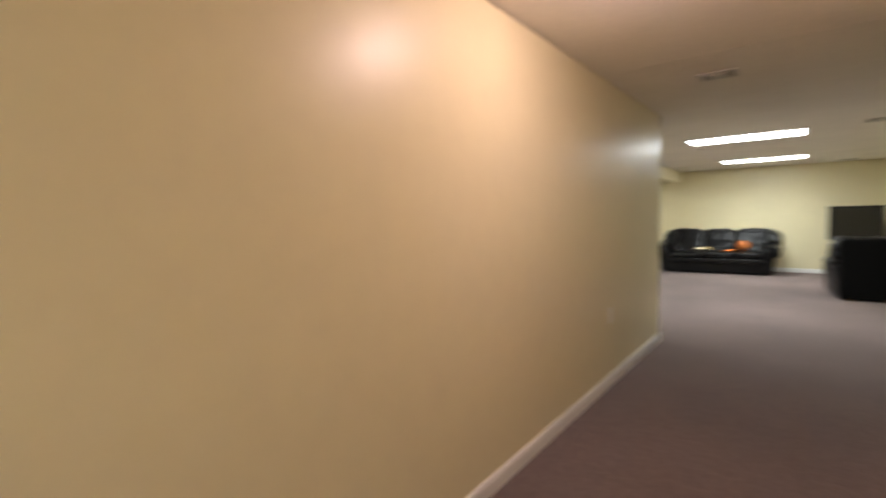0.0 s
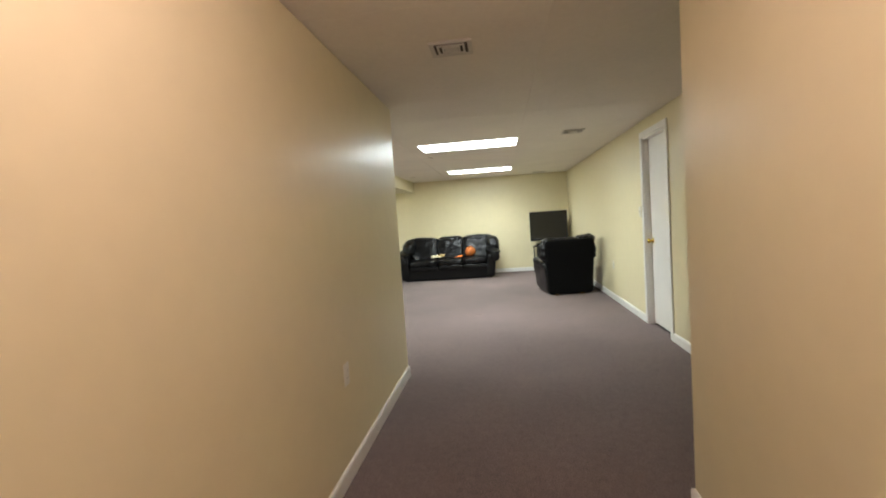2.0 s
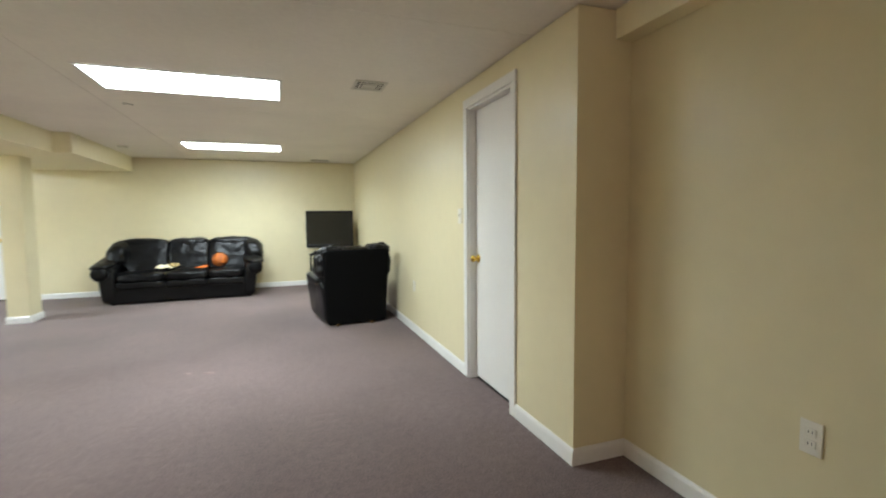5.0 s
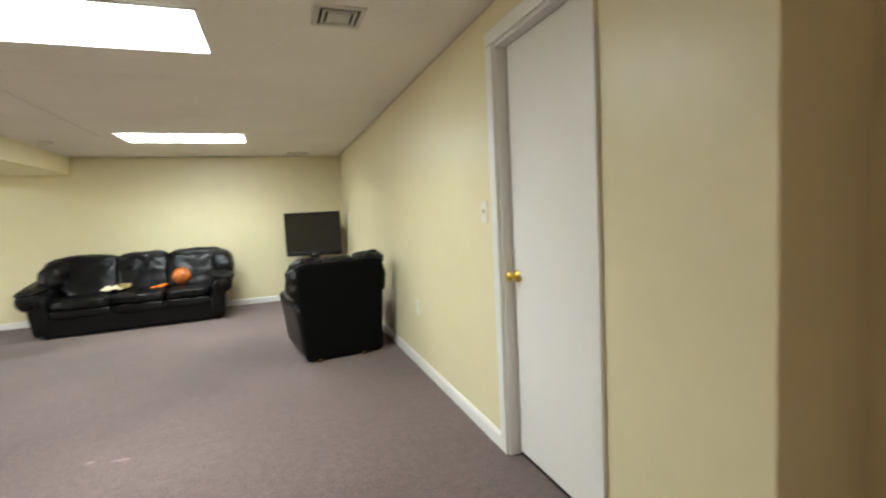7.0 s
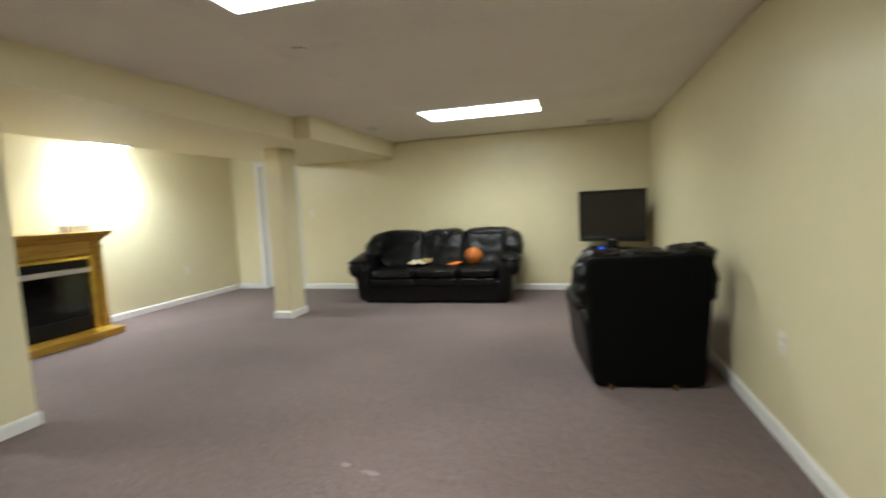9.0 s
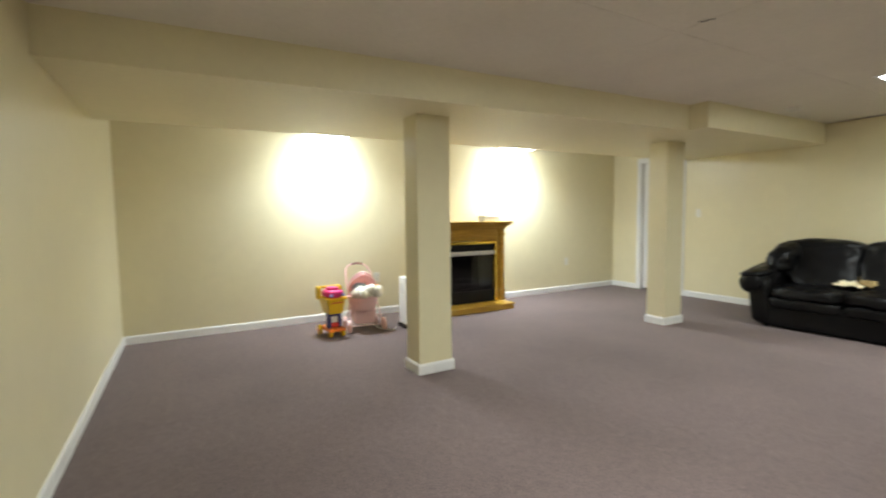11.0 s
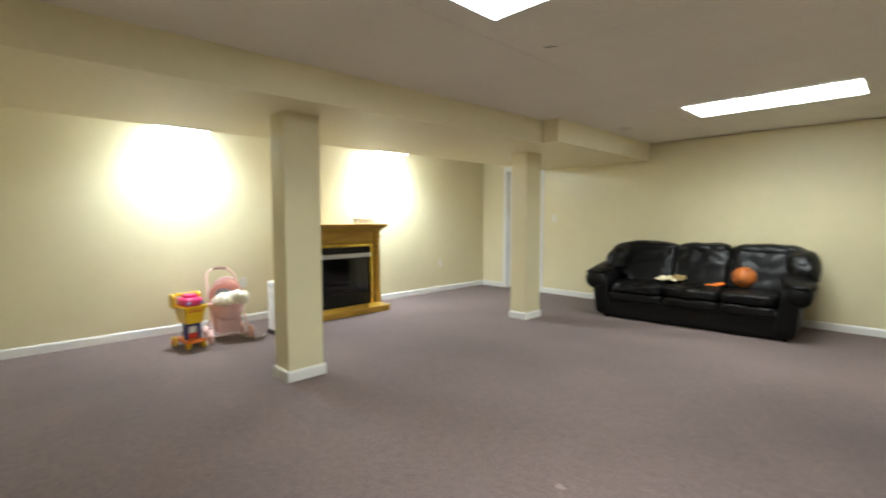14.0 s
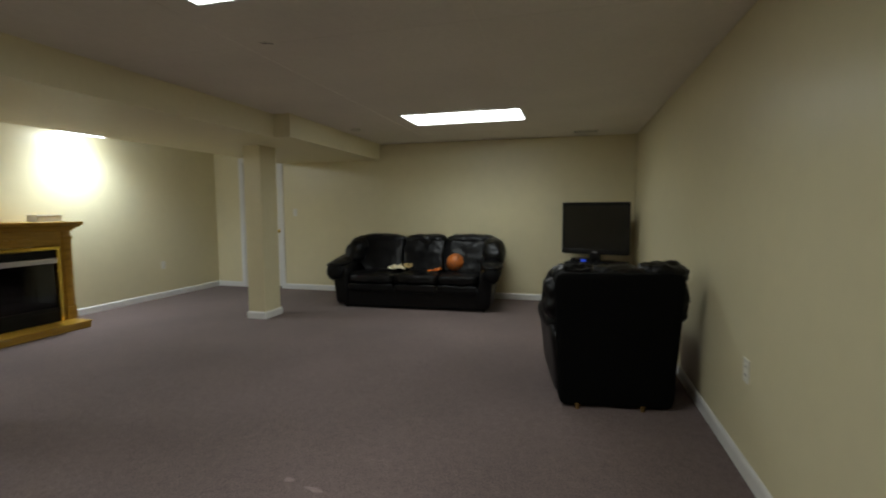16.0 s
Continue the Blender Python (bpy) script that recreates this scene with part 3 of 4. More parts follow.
def downlight(y, lens, w, label, power=1.0):
    """A shallow box light under the raised strip of ceiling beside the wall."""
    ob = thing("downlight", pose(-5.10, y, CEIL), label, "downlight", "downlights")
    d, low = 0.16, -0.082
    part("trim", boxes((-d - 0.02, d + 0.02, -w / 2 - 0.02, -w / 2, low, -0.0025), (-d - 0.02, d + 0.02, w / 2, w / 2 + 0.02, low, -0.0025),
                       (-d - 0.02, -d, -w / 2, w / 2, low, -0.0025), (d, d + 0.02, -w / 2, w / 2, low, -0.0025)), WHITE_TRIM, ob, "white metal housing")
    part("lens", box(-d + 0.001, d - 0.001, -w / 2 + 0.001, w / 2 - 0.001, low - 0.006, low + 0.012), lens, ob, "bright glowing lens")
    beam = bpy.data.lights.new("downlight_beam", "SPOT")
    beam.spot_size, beam.spot_blend, beam.shadow_soft_size = radians(155), 1.0, 0.05
    beam.energy, beam.color = WASH_WATTS * power, WASH_TINT
    new("downlight_beam", beam).matrix_basis = pose(-5.06, y, CEIL + low - 0.012)
    bulb = bpy.data.lights.new("downlight_bulb", "POINT")
    bulb.shadow_soft_size = 0.03
    bulb.energy, bulb.color = WASH_BULB * power, WASH_TINT
    new("downlight_bulb", bulb).matrix_basis = pose(-5.10, y, CEIL + low - 0.045)


downlight(7.38, WASH_LENS, 0.50, "lit white box light close to the wall", 0.66)
downlight(10.08, WASH_LENS, 0.52, "lit white box light above the fireplace")
off = thing("downlight", pose(-5.25, 11.45, CEIL), "unlit small round recessed downlight", "downlight", "downlights")
part("trim", lathe([(0.06, -0.045), (0.085, -0.040), (0.09, -0.0025), (0.06, -0.0025)]), WHITE_TRIM, off, "", True)

dome = thing("hall_light", pose(-0.60, 2.12, CEIL), "warm glowing dome light on the hall ceiling", "ceiling light")
part("base", lathe([(0.13, -0.018), (0.15, -0.014), (0.15, -0.0025), (0.13, -0.0025)]), WHITE_TRIM, dome, "", True)
part("glass", lathe([(0.004, -0.155), (0.05, -0.147), (0.09, -0.115), (0.118, -0.065), (0.126, -0.0185)]), DOME_GLASS, dome, "warm white glass dome", True)


def vent(x, y, w, d, label):
    """A four-way register: stepped square louvres round a plain centre."""
    ob = thing("ceiling_vent", pose(x, y, CEIL), label, "vent", "ceiling vents")
    # no duct is built: a dark sheet gives the shade seen between the slats
    part("louvre_shade", box(-w / 2 + 0.02, w / 2 - 0.02, -d / 2 + 0.02, d / 2 - 0.02, -0.006, -0.0025), VENT_DARK, ob)
    part("frame", boxes((-w / 2, w / 2, -d / 2, -d / 2 + 0.024, -0.012, -0.0026), (-w / 2, w / 2, d / 2 - 0.024, d / 2, -0.012, -0.0026),
                        (-w / 2, -w / 2 + 0.024, -d / 2 + 0.024, d / 2 - 0.024, -0.012, -0.0026), (w / 2 - 0.024, w / 2, -d / 2 + 0.024, d / 2 - 0.024, -0.012, -0.0026)), VENT_PAINT, ob)
    for k in range(2):
        a, b = w / 2 - 0.040 - 0.026 * k, d / 2 - 0.040 - 0.026 * k
        s = 0.011
        for x0, x1, y0, y1 in ((-a, a, -b, -b + s), (-a, a, b - s, b), (-a, -a + s, -b + s, b - s), (a - s, a, -b + s, b - s)):
            part("slat", box(x0, x1, y0, y1, -0.016, -0.010), VENT_PAINT, ob)
    part("centre", box(-w / 2 + 0.08, w / 2 - 0.08, -d / 2 + 0.08, d / 2 - 0.08, -0.016, -0.010), VENT_PAINT, ob)


vent(-0.70, 4.10, 0.23, 0.21, "square off-white ceiling vent with stepped louvres over the hall")
vent(0.43, 7.14, 0.24, 0.24, "square off-white ceiling vent with stepped louvres near the door")
vent(0.46, 12.05, 0.30, 0.15, "off-white ceiling vent near the far wall")
sm = thing("smoke_detector", pose(-2.235, 11.1, CEIL), "small round white smoke detector on the ceiling", "smoke detector")
part("cover", lathe([(0.035, -0.034), (0.052, -0.030), (0.062, -0.016), (0.064, -0.0025)]), PLATE, sm, "", True)
hk = thing("ceiling_hook", pose(-1.445, 8.305, CEIL), "small bent wire hook in the ceiling", "hook")
part("wire", tube([(-0.03, -0.01, -0.003), (-0.01, 0.0, -0.012), (0.02, 0.005, -0.010), (0.045, 0.012, -0.016)], 0.002, 6, 4), VENT_DARK, hk)
part("plug", lathe([(0.008, -0.006), (0.010, -0.0025), (0.004, -0.0024)], 10), VENT_PAINT, hk)


# ---- fireplace ----
def fireplace():
    ob = thing("fireplace", pose(WEST + 0.003, 9.17, 0), "oak mantel fireplace with brass trim and a dark glass firebox", "fireplace")
    F = 0.415
    part("hearth", box(0.018, 0.665, -0.53, 0.525, 0.0, 0.060, 0.005), OAK, ob, "low oak hearth platform")
    part("hearth_edge", box(0.018, 0.675, -0.54, 0.535, 0.061, 0.077, 0.005), OAK, ob)
    for s in (-1, 1):
        leg = part("pilaster", box(0.018, F, min(s * 0.465, s * 0.555), max(s * 0.465, s * 0.555), 0.078, 1.05, 0.004), OAK, ob)
        part("plinth", box(F - 0.01, F + 0.014, min(s * 0.460, s * 0.56), max(s * 0.460, s * 0.56), 0.078, 0.22, 0.004), OAK, leg)
        part("capital", box(F - 0.01, F + 0.014, min(s * 0.460, s * 0.56), max(s * 0.460, s * 0.56), 0.955, 1.0, 0.004), OAK, leg)
        part("fluting", box(F - 0.004, F + 0.006, min(s * 0.485, s * 0.535), max(s * 0.485, s * 0.535), 0.29, 0.92, 0.004), OAK, leg)
    part("frieze", box(0.018, F - 0.012, -0.464, 0.464, 0.90, 1.06, 0.002), OAK, ob)
    for i, (y, w, h) in enumerate(((0, 0.05, 0.030), (-0.06, 0.07, 0.018), (0.06, 0.07, 0.018), (-0.13, 0.06, 0.012), (0.13, 0.06, 0.012))):
        part("carving", puff(F - 0.018, F - 0.002, y - w / 2, y + w / 2, 0.975 - h / 2, 0.975 + h / 2, 2.2, 5, 0.002, 60, seed=i), OAK, ob, "raised carved oak ornament", True)
    for i, (o, z0, z1) in enumerate(((0.022, 1.051, 1.072), (0.050, 1.073, 1.094), (0.085, 1.095, 1.115), (0.115, 1.116, 1.128))):
        part("crown_moulding", box(0.018, F + o, -0.555 - o * 0.55, 0.555 + o * 0.55, z0, z1, 0.006), OAK, ob)
    part("shelf", box(0.0, F + 0.140, -0.625, 0.595, 1.129, 1.155, 0.006), OAK, ob, "oak mantel shelf")
    # brass surround
    y0, y1, z0, z1, b = -0.428, 0.428, 0.078, 0.893, 0.038
    part("brass_trim", box(F - 0.02, F + 0.012, y0, y1, z1 - b, z1, 0.006), BRASS, ob, "polished brass edge")
    part("brass_trim", box(F - 0.02, F + 0.012, y0, y0 + b, z0, z1 - b - 0.001, 0.006), BRASS, ob, "polished brass edge")
    part("brass_trim", box(F - 0.02, F + 0.012, y1 - b, y1, z0, z1 - b - 0.001, 0.006), BRASS, ob, "polished brass edge")
    # firebox
    yi = 0.389
    part("firebox", boxes((0.02, 0.03, -yi, yi, z0, 0.855), (0.03, F - 0.03, -yi, -yi + 0.01, z0, 0.855), (0.03, F - 0.03, yi - 0.01, yi, z0, 0.855),
                          (0.03, F - 0.03, -yi + 0.01, yi - 0.01, 0.845, 0.855), (0.03, F - 0.03, -yi + 0.01, yi - 0.01, z0, z0 + 0.01)), MATT_BLACK, ob, "matt black firebox")
    for s in (-1, 1):
        part("side_filler", box(0.03, F - 0.02, *sorted((s * 0.426, s * 0.464)), z0, 0.899), OAK, ob)
    part("upper_panel", box(F - 0.03, F - 0.012, -yi, yi, 0.772, 0.858), MATT_BLACK, ob, "black louvre panel")
    for k in range(3):
        part("louvre", box(F - 0.012, F - 0.005, -yi + 0.01, yi - 0.01, 0.785 + k * 0.024, 0.795 + k * 0.024, 0.002), MATT_BLACK, ob)
    part("hood_strip", box(F - 0.02, F + 0.016, -yi, yi, 0.714, 0.768, 0.008), STEEL, ob, "brushed steel strip")
    part("lower_panel", box(F - 0.03, F - 0.012, -yi, yi, z0 + 0.001, 0.235), MATT_BLACK, ob, "black louvre panel")
    for k in range(4):
        part("louvre", box(F - 0.012, F - 0.004, -yi + 0.01, yi - 0.01, 0.100 + k * 0.028, 0.110 + k * 0.028, 0.002), MATT_BLACK, ob)
    pane = part("pane", box(F - 0.026, F - 0.020, -yi + 0.004, yi - 0.004, 0.237, 0.712), FIRE_GLASS, ob, "dark reflective glass")
    pane.visible_shadow = False
    for a, b2, r in (((0.14, -0.28, 0.28), (0.20, 0.26, 0.28), 0.045), ((0.26, -0.24, 0.27), (0.22, 0.22, 0.29), 0.04), ((0.20, -0.16, 0.36), (0.22, 0.2, 0.35), 0.035)):
        part("log", rod(a, b2, r, r * 0.85), LOG, ob, "grey artificial log", True)
    part("grate", boxes((0.10, 0.32, -0.3, 0.3, 0.235, 0.245)), MATT_BLACK, ob)


fireplace()
mb = thing("white_box", pose(-5.2, 9.59, 1.155, 0, 0, 4), "small flat white box on the mantel shelf", "box")
part("carton", box(-0.07, 0.07, -0.13, 0.13, 0.0, 0.058, 0.004), PAPER, mb)
part("lid", box(-0.073, 0.073, -0.133, 0.133, 0.0585, 0.072, 0.003), PAPER, mb)


# ---- sofa ----
def sofa():
    ob = thing("sofa", pose(-1.625, 11.365, 0, 0, 0, 3.3), "black leather three-seat sofa with rolled arms", "sofa")
    L = LEATHER
    part("base", puff(-0.99, 0.975, 0.005, 0.80, 0.012, 0.30, 14, 12, 0.004, 6), L, ob, "", True)
    for i, (a, b) in enumerate(((-0.875, -0.25), (-0.245, 0.315), (0.32, 0.83))):
        def dip(u, v, w, p):
            p.z += 0.012 * (1 - u * u) * (1 - v * v) if w > 0 else 0
            return p
        c = part("seat_cushion", puff(a - 0.003, b + 0.003, -0.035, 0.60, 0.325, 0.452, 5.5, 20, 0.020, 8, dip, i), L, ob, "", True)
        part("front_roll", puff(a, b, -0.030, 0.2, 0.222, 0.335, 5.5, 12, 0.010, 8, None, i + 5), L, c, "", True)
    for i, (a, b) in enumerate(((-1.03, -0.245), (-0.24, 0.32), (0.325, 1.11))):
        side = i - 1

        def lean(u, v, w, p, side=side):
            p.y += 0.10 * w
            out = u * side
            if side and out > 0:
                low = max(0.0, 0.15 - w)
                p.x -= side * 0.30 * low * out
                p.z -= 0.06 * out ** 3 * max(0.0, w)
                p.y -= 0.06 * out * out
            return p

        def roll(u, v, w, p, side=side):
            out = max(0.0, u * side) if side else 0.0
            p.z -= 0.085 * out ** 3.5
            p.y -= 0.05 * out * out
            return p
        c = part("back_cushion", puff(a - 0.004, b + 0.004, 0.42, 0.68, 0.40, 0.905, 5.5, 24, 0.020, 6.5, lean, i + 11), L, ob, "", True)
        part("top_roll", puff(a - 0.006, b + 0.006, 0.50, 0.80, 0.71, 0.930, 3.6, 22, 0.016, 8, roll, i + 21), L, c, "", True)
    part("back_frame", puff(-1.0, 1.0, 0.60, 0.82, 0.10, 0.80, 8, 10, 0.004, 5), L, ob, "", True)
    for s in (-1, 1):
        x0, x1 = (-1.04, -0.83) if s < 0 else (0.80, 0.99)
        def flare(u, v, w, p, s=s):
            p.x += s * 0.05 * (w + 1) * 0.5
            return p
        arm = part("arm", puff(x0, x1, -0.01, 0.74, 0.02, 0.53, 7, 12, 0.005, 6, flare, 31 + s), L, ob, "", True)
        a0, a1 = (-1.160, -0.895) if s < 0 else (0.865, 1.145)

        def climb(u, v, w, p, s=s):
            """The roll rises towards the back and thins a little under the wing."""
            back = (v + 1) * 0.5
            p.z += 0.15 * back ** 1.4 + 0.02 * back * w
            p.x -= s * 0.07 * back
            return p
        roll_ob = part("arm_pad", puff(a0, a1, -0.05, 0.66, 0.365, 0.575, 2.4, 22, 0.012, 7, climb, 41 + s), L, arm, "", True)
        cx, cz = (a0 + a1) / 2, 0.468

        def flap(u, v, w, p, s=s):
            """The soft top of the arm hangs over its outer side and rises to the back."""
            out, back = u * s, (v + 1) * 0.5
            p.z += 0.13 * back ** 1.3 - 0.035 * max(0.0, out) ** 2 + 0.012 * (1 - back)
            p.x -= s * 0.08 * back
            return p
        f0, f1 = (-1.205, -0.905) if s < 0 else (0.875, 1.165)
        part("arm_flap", puff(f0, f1, -0.075, 0.62, 0.500, 0.592, 2.5, 20, 0.014, 8, flap, 61 + s), L, arm, "", True)

        def hook(u, v, w, p, s=s):
            """The end of the back curls forward and down over the arm."""
            out, ahead = u * s, max(0.0, -v)
            p.z -= 0.10 * ahead ** 1.5 + 0.05 * max(0.0, out) ** 2
            p.x += s * 0.03 * ahead
            return p
        w0, w1 = (-1.025, -0.74) if s < 0 else (0.83, 1.135)
        part("wing", puff(w0, w1, 0.22, 0.76, 0.60, 0.895, 2.7, 20, 0.016, 8, hook, 71 + s), L, ob, "", True)
        face = turn(lathe([(0.004, 0.030), (0.040, 0.028), (0.078, 0.018), (0.096, 0.004), (0.104, -0.03)], 22), pose(cx, -0.045, cz, 90, 0, 0))
        part("scroll", face, L, roll_ob, "", True)
        part("piping", tube([(cx + 0.100 * math.cos(k * math.pi / 8), -0.052, cz + 0.100 * math.sin(k * math.pi / 8)) for k in range(17)], 0.006, 6, 2), L, roll_ob, "", True)
    for x in (-0.91, 0.90):
        for y in (0.08, 0.72):
            part("foot", rod((x, y, 0), (x, y, 0.02), 0.025), MATT_BLACK, ob)


sofa()

# things on the sofa
ball = thing("basketball", pose(-1.165, 11.80, 0.455 + 0.118, 20, 30, 10), "orange basketball resting on the sofa seat", "ball")
bm = bmesh.new()
bmesh.ops.create_uvsphere(bm, u_segments=32, v_segments=20, radius=0.118)
part("skin", bm, BALL_RUBBER, ball, "", True)
for rx, ry in ((0, 0), (90, 0), (0, 90)):
    ring = [Vector((0.1175 * math.cos(a * math.pi / 16), 0.1175 * math.sin(a * math.pi / 16), 0)) for a in range(33)]
    seam = tube(ring, 0.0022, 6, 1)
    turn(seam, pose(0, 0, 0, rx, ry, 0))
    part("seam", seam, DARK_INK, ball, "thin black seam")


def crumple(x, y, z, w, d, h, seed, turn_z=0):
    """A crumpled sheet of cloth with soft folds and its own thickness."""
    bm = bmesh.new()
    bmesh.ops.create_grid(bm, x_segments=22, y_segments=16, size=0.5)
    for v in bm.verts:
        p = v.co.copy()
        r = noise.noise(Vector((p.x * 4 + seed, p.y * 4, seed)))
        q = noise.noise(Vector((p.x * 9 + seed, p.y * 9, 2.0)))
        edge = max(abs(p.x), abs(p.y)) * 2
        v.co = Vector((p.x * w * (1 + 0.35 * r), p.y * d * (1 + 0.35 * q), h * (0.35 + 0.8 * r + 0.4 * q) * (1 - 0.6 * edge ** 3) + h * 0.25))
    low = min(v.co.z for v in bm.verts)
    for v in bm.verts:
        v.co.z -= low
    bmesh.ops.solidify(bm, geom=bm.faces[:], thickness=0.004)
    return turn(bm, pose(x, y, z, 0, 0, turn_z))


cl = thing("crumpled_cloth", pose(-1.90, 11.72, 0.462), "crumpled cream cloth with tan trim on the sofa seat", "cloth")
part("cream_piece", crumple(-0.03, -0.04, 0.0, 0.22, 0.17, 0.09, 3.0, 15), CREAM_CLOTH, cl, "", True)
part("tan_piece", crumple(0.05, 0.06, 0.015, 0.26, 0.16, 0.11, 8.0, -20), TAN_CLOTH, cl, "tan and brown cloth", True)
sc = thing("small_remote", pose(-2.10, 11.80, 0.462, 0, 0, 30), "small dark handset with a pale end on the sofa", "remote")
part("body", box(-0.05, 0.05, -0.018, 0.018, 0.0, 0.018, 0.005), BLACK_PLASTIC, sc)
part("end", box(-0.072, -0.051, -0.016, 0.016, 0.001, 0.02, 0.004), PLATE, sc, "pale end")
st = thing("orange_strap", pose(-1.42, 11.66, 0.462), "small folded orange strap on the sofa seat", "strap")
part("band", tube([(-0.085, -0.02, 0.008), (-0.03, 0.015, 0.012), (0.03, 0.0, 0.010), (0.085, 0.025, 0.03), (0.06, 0.05, 0.034), (-0.01, 0.035, 0.02)], 0.011, 8, 5), ORANGE, st, "", True)


# ---- recliner ----
def recliner():
    ob = thing("recliner", pose(0.587, 8.907, 0, 0, 0, 7.2), "black leather recliner armchair seen with its high back", "armchair")
    L = LEATHER

    def rear(u, v, w, p):
        p.x *= 1.0 + 0.055 * (w + 1)
        p.y += 0.03 * (1 - w) * 0.5 - 0.02 * w * w
        return p
    part("back_panel", puff(-0.352, 0.352, 0.0, 0.16, 0.012, 0.872, 18, 14, 0.004, 5, rear), BACK_CLOTH, ob, "black cloth back panel", True)
    part("back_cushion", puff(-0.40, 0.40, 0.10, 0.42, 0.40, 0.885, 3.4, 16, 0.020, 8, lambda u, v, w, p: p + Vector((0, -0.03 * w, 0.012 * math.sin(u * 9) * (w > 0))), 2), L, ob, "", True)
    part("head_pillow", puff(-0.405, -0.10, 0.03, 0.34, 0.77, 0.905, 2.8, 20, 0.024, 13, None, 3), L, ob, "", True)
    part("head_pillow", puff(-0.14, 0.20, 0.03, 0.34, 0.77, 0.902, 3.2, 20, 0.016, 11, None, 4), L, ob, "", True)
    part("head_pillow", puff(0.14, 0.455, 0.02, 0.34, 0.78, 0.930, 2.4, 20, 0.026, 13, None, 5), L, ob, "", True)
    for s in (-1, 1):
        part("wing", puff(*sorted((s * 0.31, s * 0.452)), 0.04, 0.36, 0.54, 0.84, 2.6, 18, 0.020, 12, None, 6 + s), L, ob, "", True)
        def slant(u, v, w, p, s=s):
            p.x += s * (0.025 * (w + 1) + 0.012 * v)
            return p
        arm = part("arm", puff(*sorted((s * 0.22, s * 0.375)), 0.06, 0.86, 0.035, 0.50, 7, 12, 0.005, 6, slant, 9 + s), L, ob, "", True)
        part("arm_pad", puff(*sorted((s * 0.22, s * 0.448)), 0.16, 0.90, 0.43, 0.575, 2.8, 12, 0.010, 8, None, 13 + s), L, arm, "", True)
    part("seat", puff(-0.29, 0.29, 0.25, 0.86, 0.25, 0.46, 5, 12, 0.010, 8, None, 17), L, ob, "", True)
    part("footrest", puff(-0.29, 0.29, 0.78, 0.90, 0.06, 0.40, 5, 10, 0.008, 8, None, 18), L, ob, "", True)
    for x in (-0.24, 0.16):
        part("glide", rod((x, 0.004, 0.0), (x, 0.004, 0.03), 0.014), surface("glide_wood", (0.16, 0.085, 0.02), rough=0.5, bump=0) if x < 0 else bpy.data.materials["glide_wood"], ob, "small amber wooden glide")
    for x in (-0.3, 0.3):
        part("glide", rod((x, 0.8, 0.0), (x, 0.8, 0.065), 0.02), MATT_BLACK, ob)


recliner()


# ---- television ----
def television():
    stand = thing("tv_stand", pose(0.63, 12.06, 0, 0, 0, -16), "low black open-shelf television stand in the corner", "stand")
    part("top", box(-0.36, 0.36, -0.20, 0.20, 0.575, 0.60, 0.004), MATT_BLACK, stand)
    part("shelf", box(-0.34, 0.34, -0.19, 0.19, 0.30, 0.318, 0.003), MATT_BLACK, stand)
    part("shelf", box(-0.34, 0.34, -0.19, 0.19, 0.06, 0.08, 0.003), MATT_BLACK, stand)
    for x in (-0.335, 0.335):
        for y in (-0.175, 0.175):
            part("leg", rod((x, y, 0), (x, y, 0.576), 0.016), MATT_BLACK, stand)
    tv = thing("television", pose(0.605, 12.045, 0.60, 0, 0, -16), "black flat screen television on its stand, switched off", "television")
    part("screen", box(-0.392, 0.392, -0.026, -0.020, 0.155, 0.715), SCREEN, tv, "dark glossy screen")
    b = 0.024
    part("bezel", boxes((-0.415, 0.415, -0.032, 0.0, 0.715, 0.755), (-0.415, 0.415, -0.032, 0.0, 0.105, 0.155), (-0.415, -0.392, -0.032, 0.0, 0.155, 0.715), (0.392, 0.415, -0.032, 0.0, 0.155, 0.715), bevel=0.003), BLACK_PLASTIC, tv, "glossy black bezel")
    part("housing", box(-0.40, 0.40, -0.019, 0.055, 0.12, 0.74, 0.012), MATT_BLACK, tv)
    part("badge", box(-0.03, 0.03, -0.034, -0.0318, 0.122, 0.130), STEEL, tv, "small silver badge")
    part("speaker_strip", box(-0.40, 0.40, -0.036, -0.030, 0.098, 0.106, 0.002), MATT_BLACK, tv, "thin dark lower edge")
    part("neck", box(-0.07, 0.07, -0.02, 0.04, 0.018, 0.115, 0.008), BLACK_PLASTIC, tv)
    part("foot", puff(-0.02, 0.25, -0.13, 0.13, 0.001, 0.024, 3.5, 8, 0, 1), BLACK_PLASTIC, tv, "glossy black oval foot", True)
    cb = thing("cable_box", pose(0.455, 12.0, 0.60, 0, 0, -10), "flat black set-top box with a glowing blue display", "set-top box")
    part("case", box(-0.13, 0.13, -0.09, 0.06, 0.003, 0.05, 0.004), BLACK_PLASTIC, cb)
    part("display", box(-0.010, 0.055, -0.0925, -0.0895, 0.012, 0.044), BLUE_DISPLAY, cb, "glowing blue display")


television()


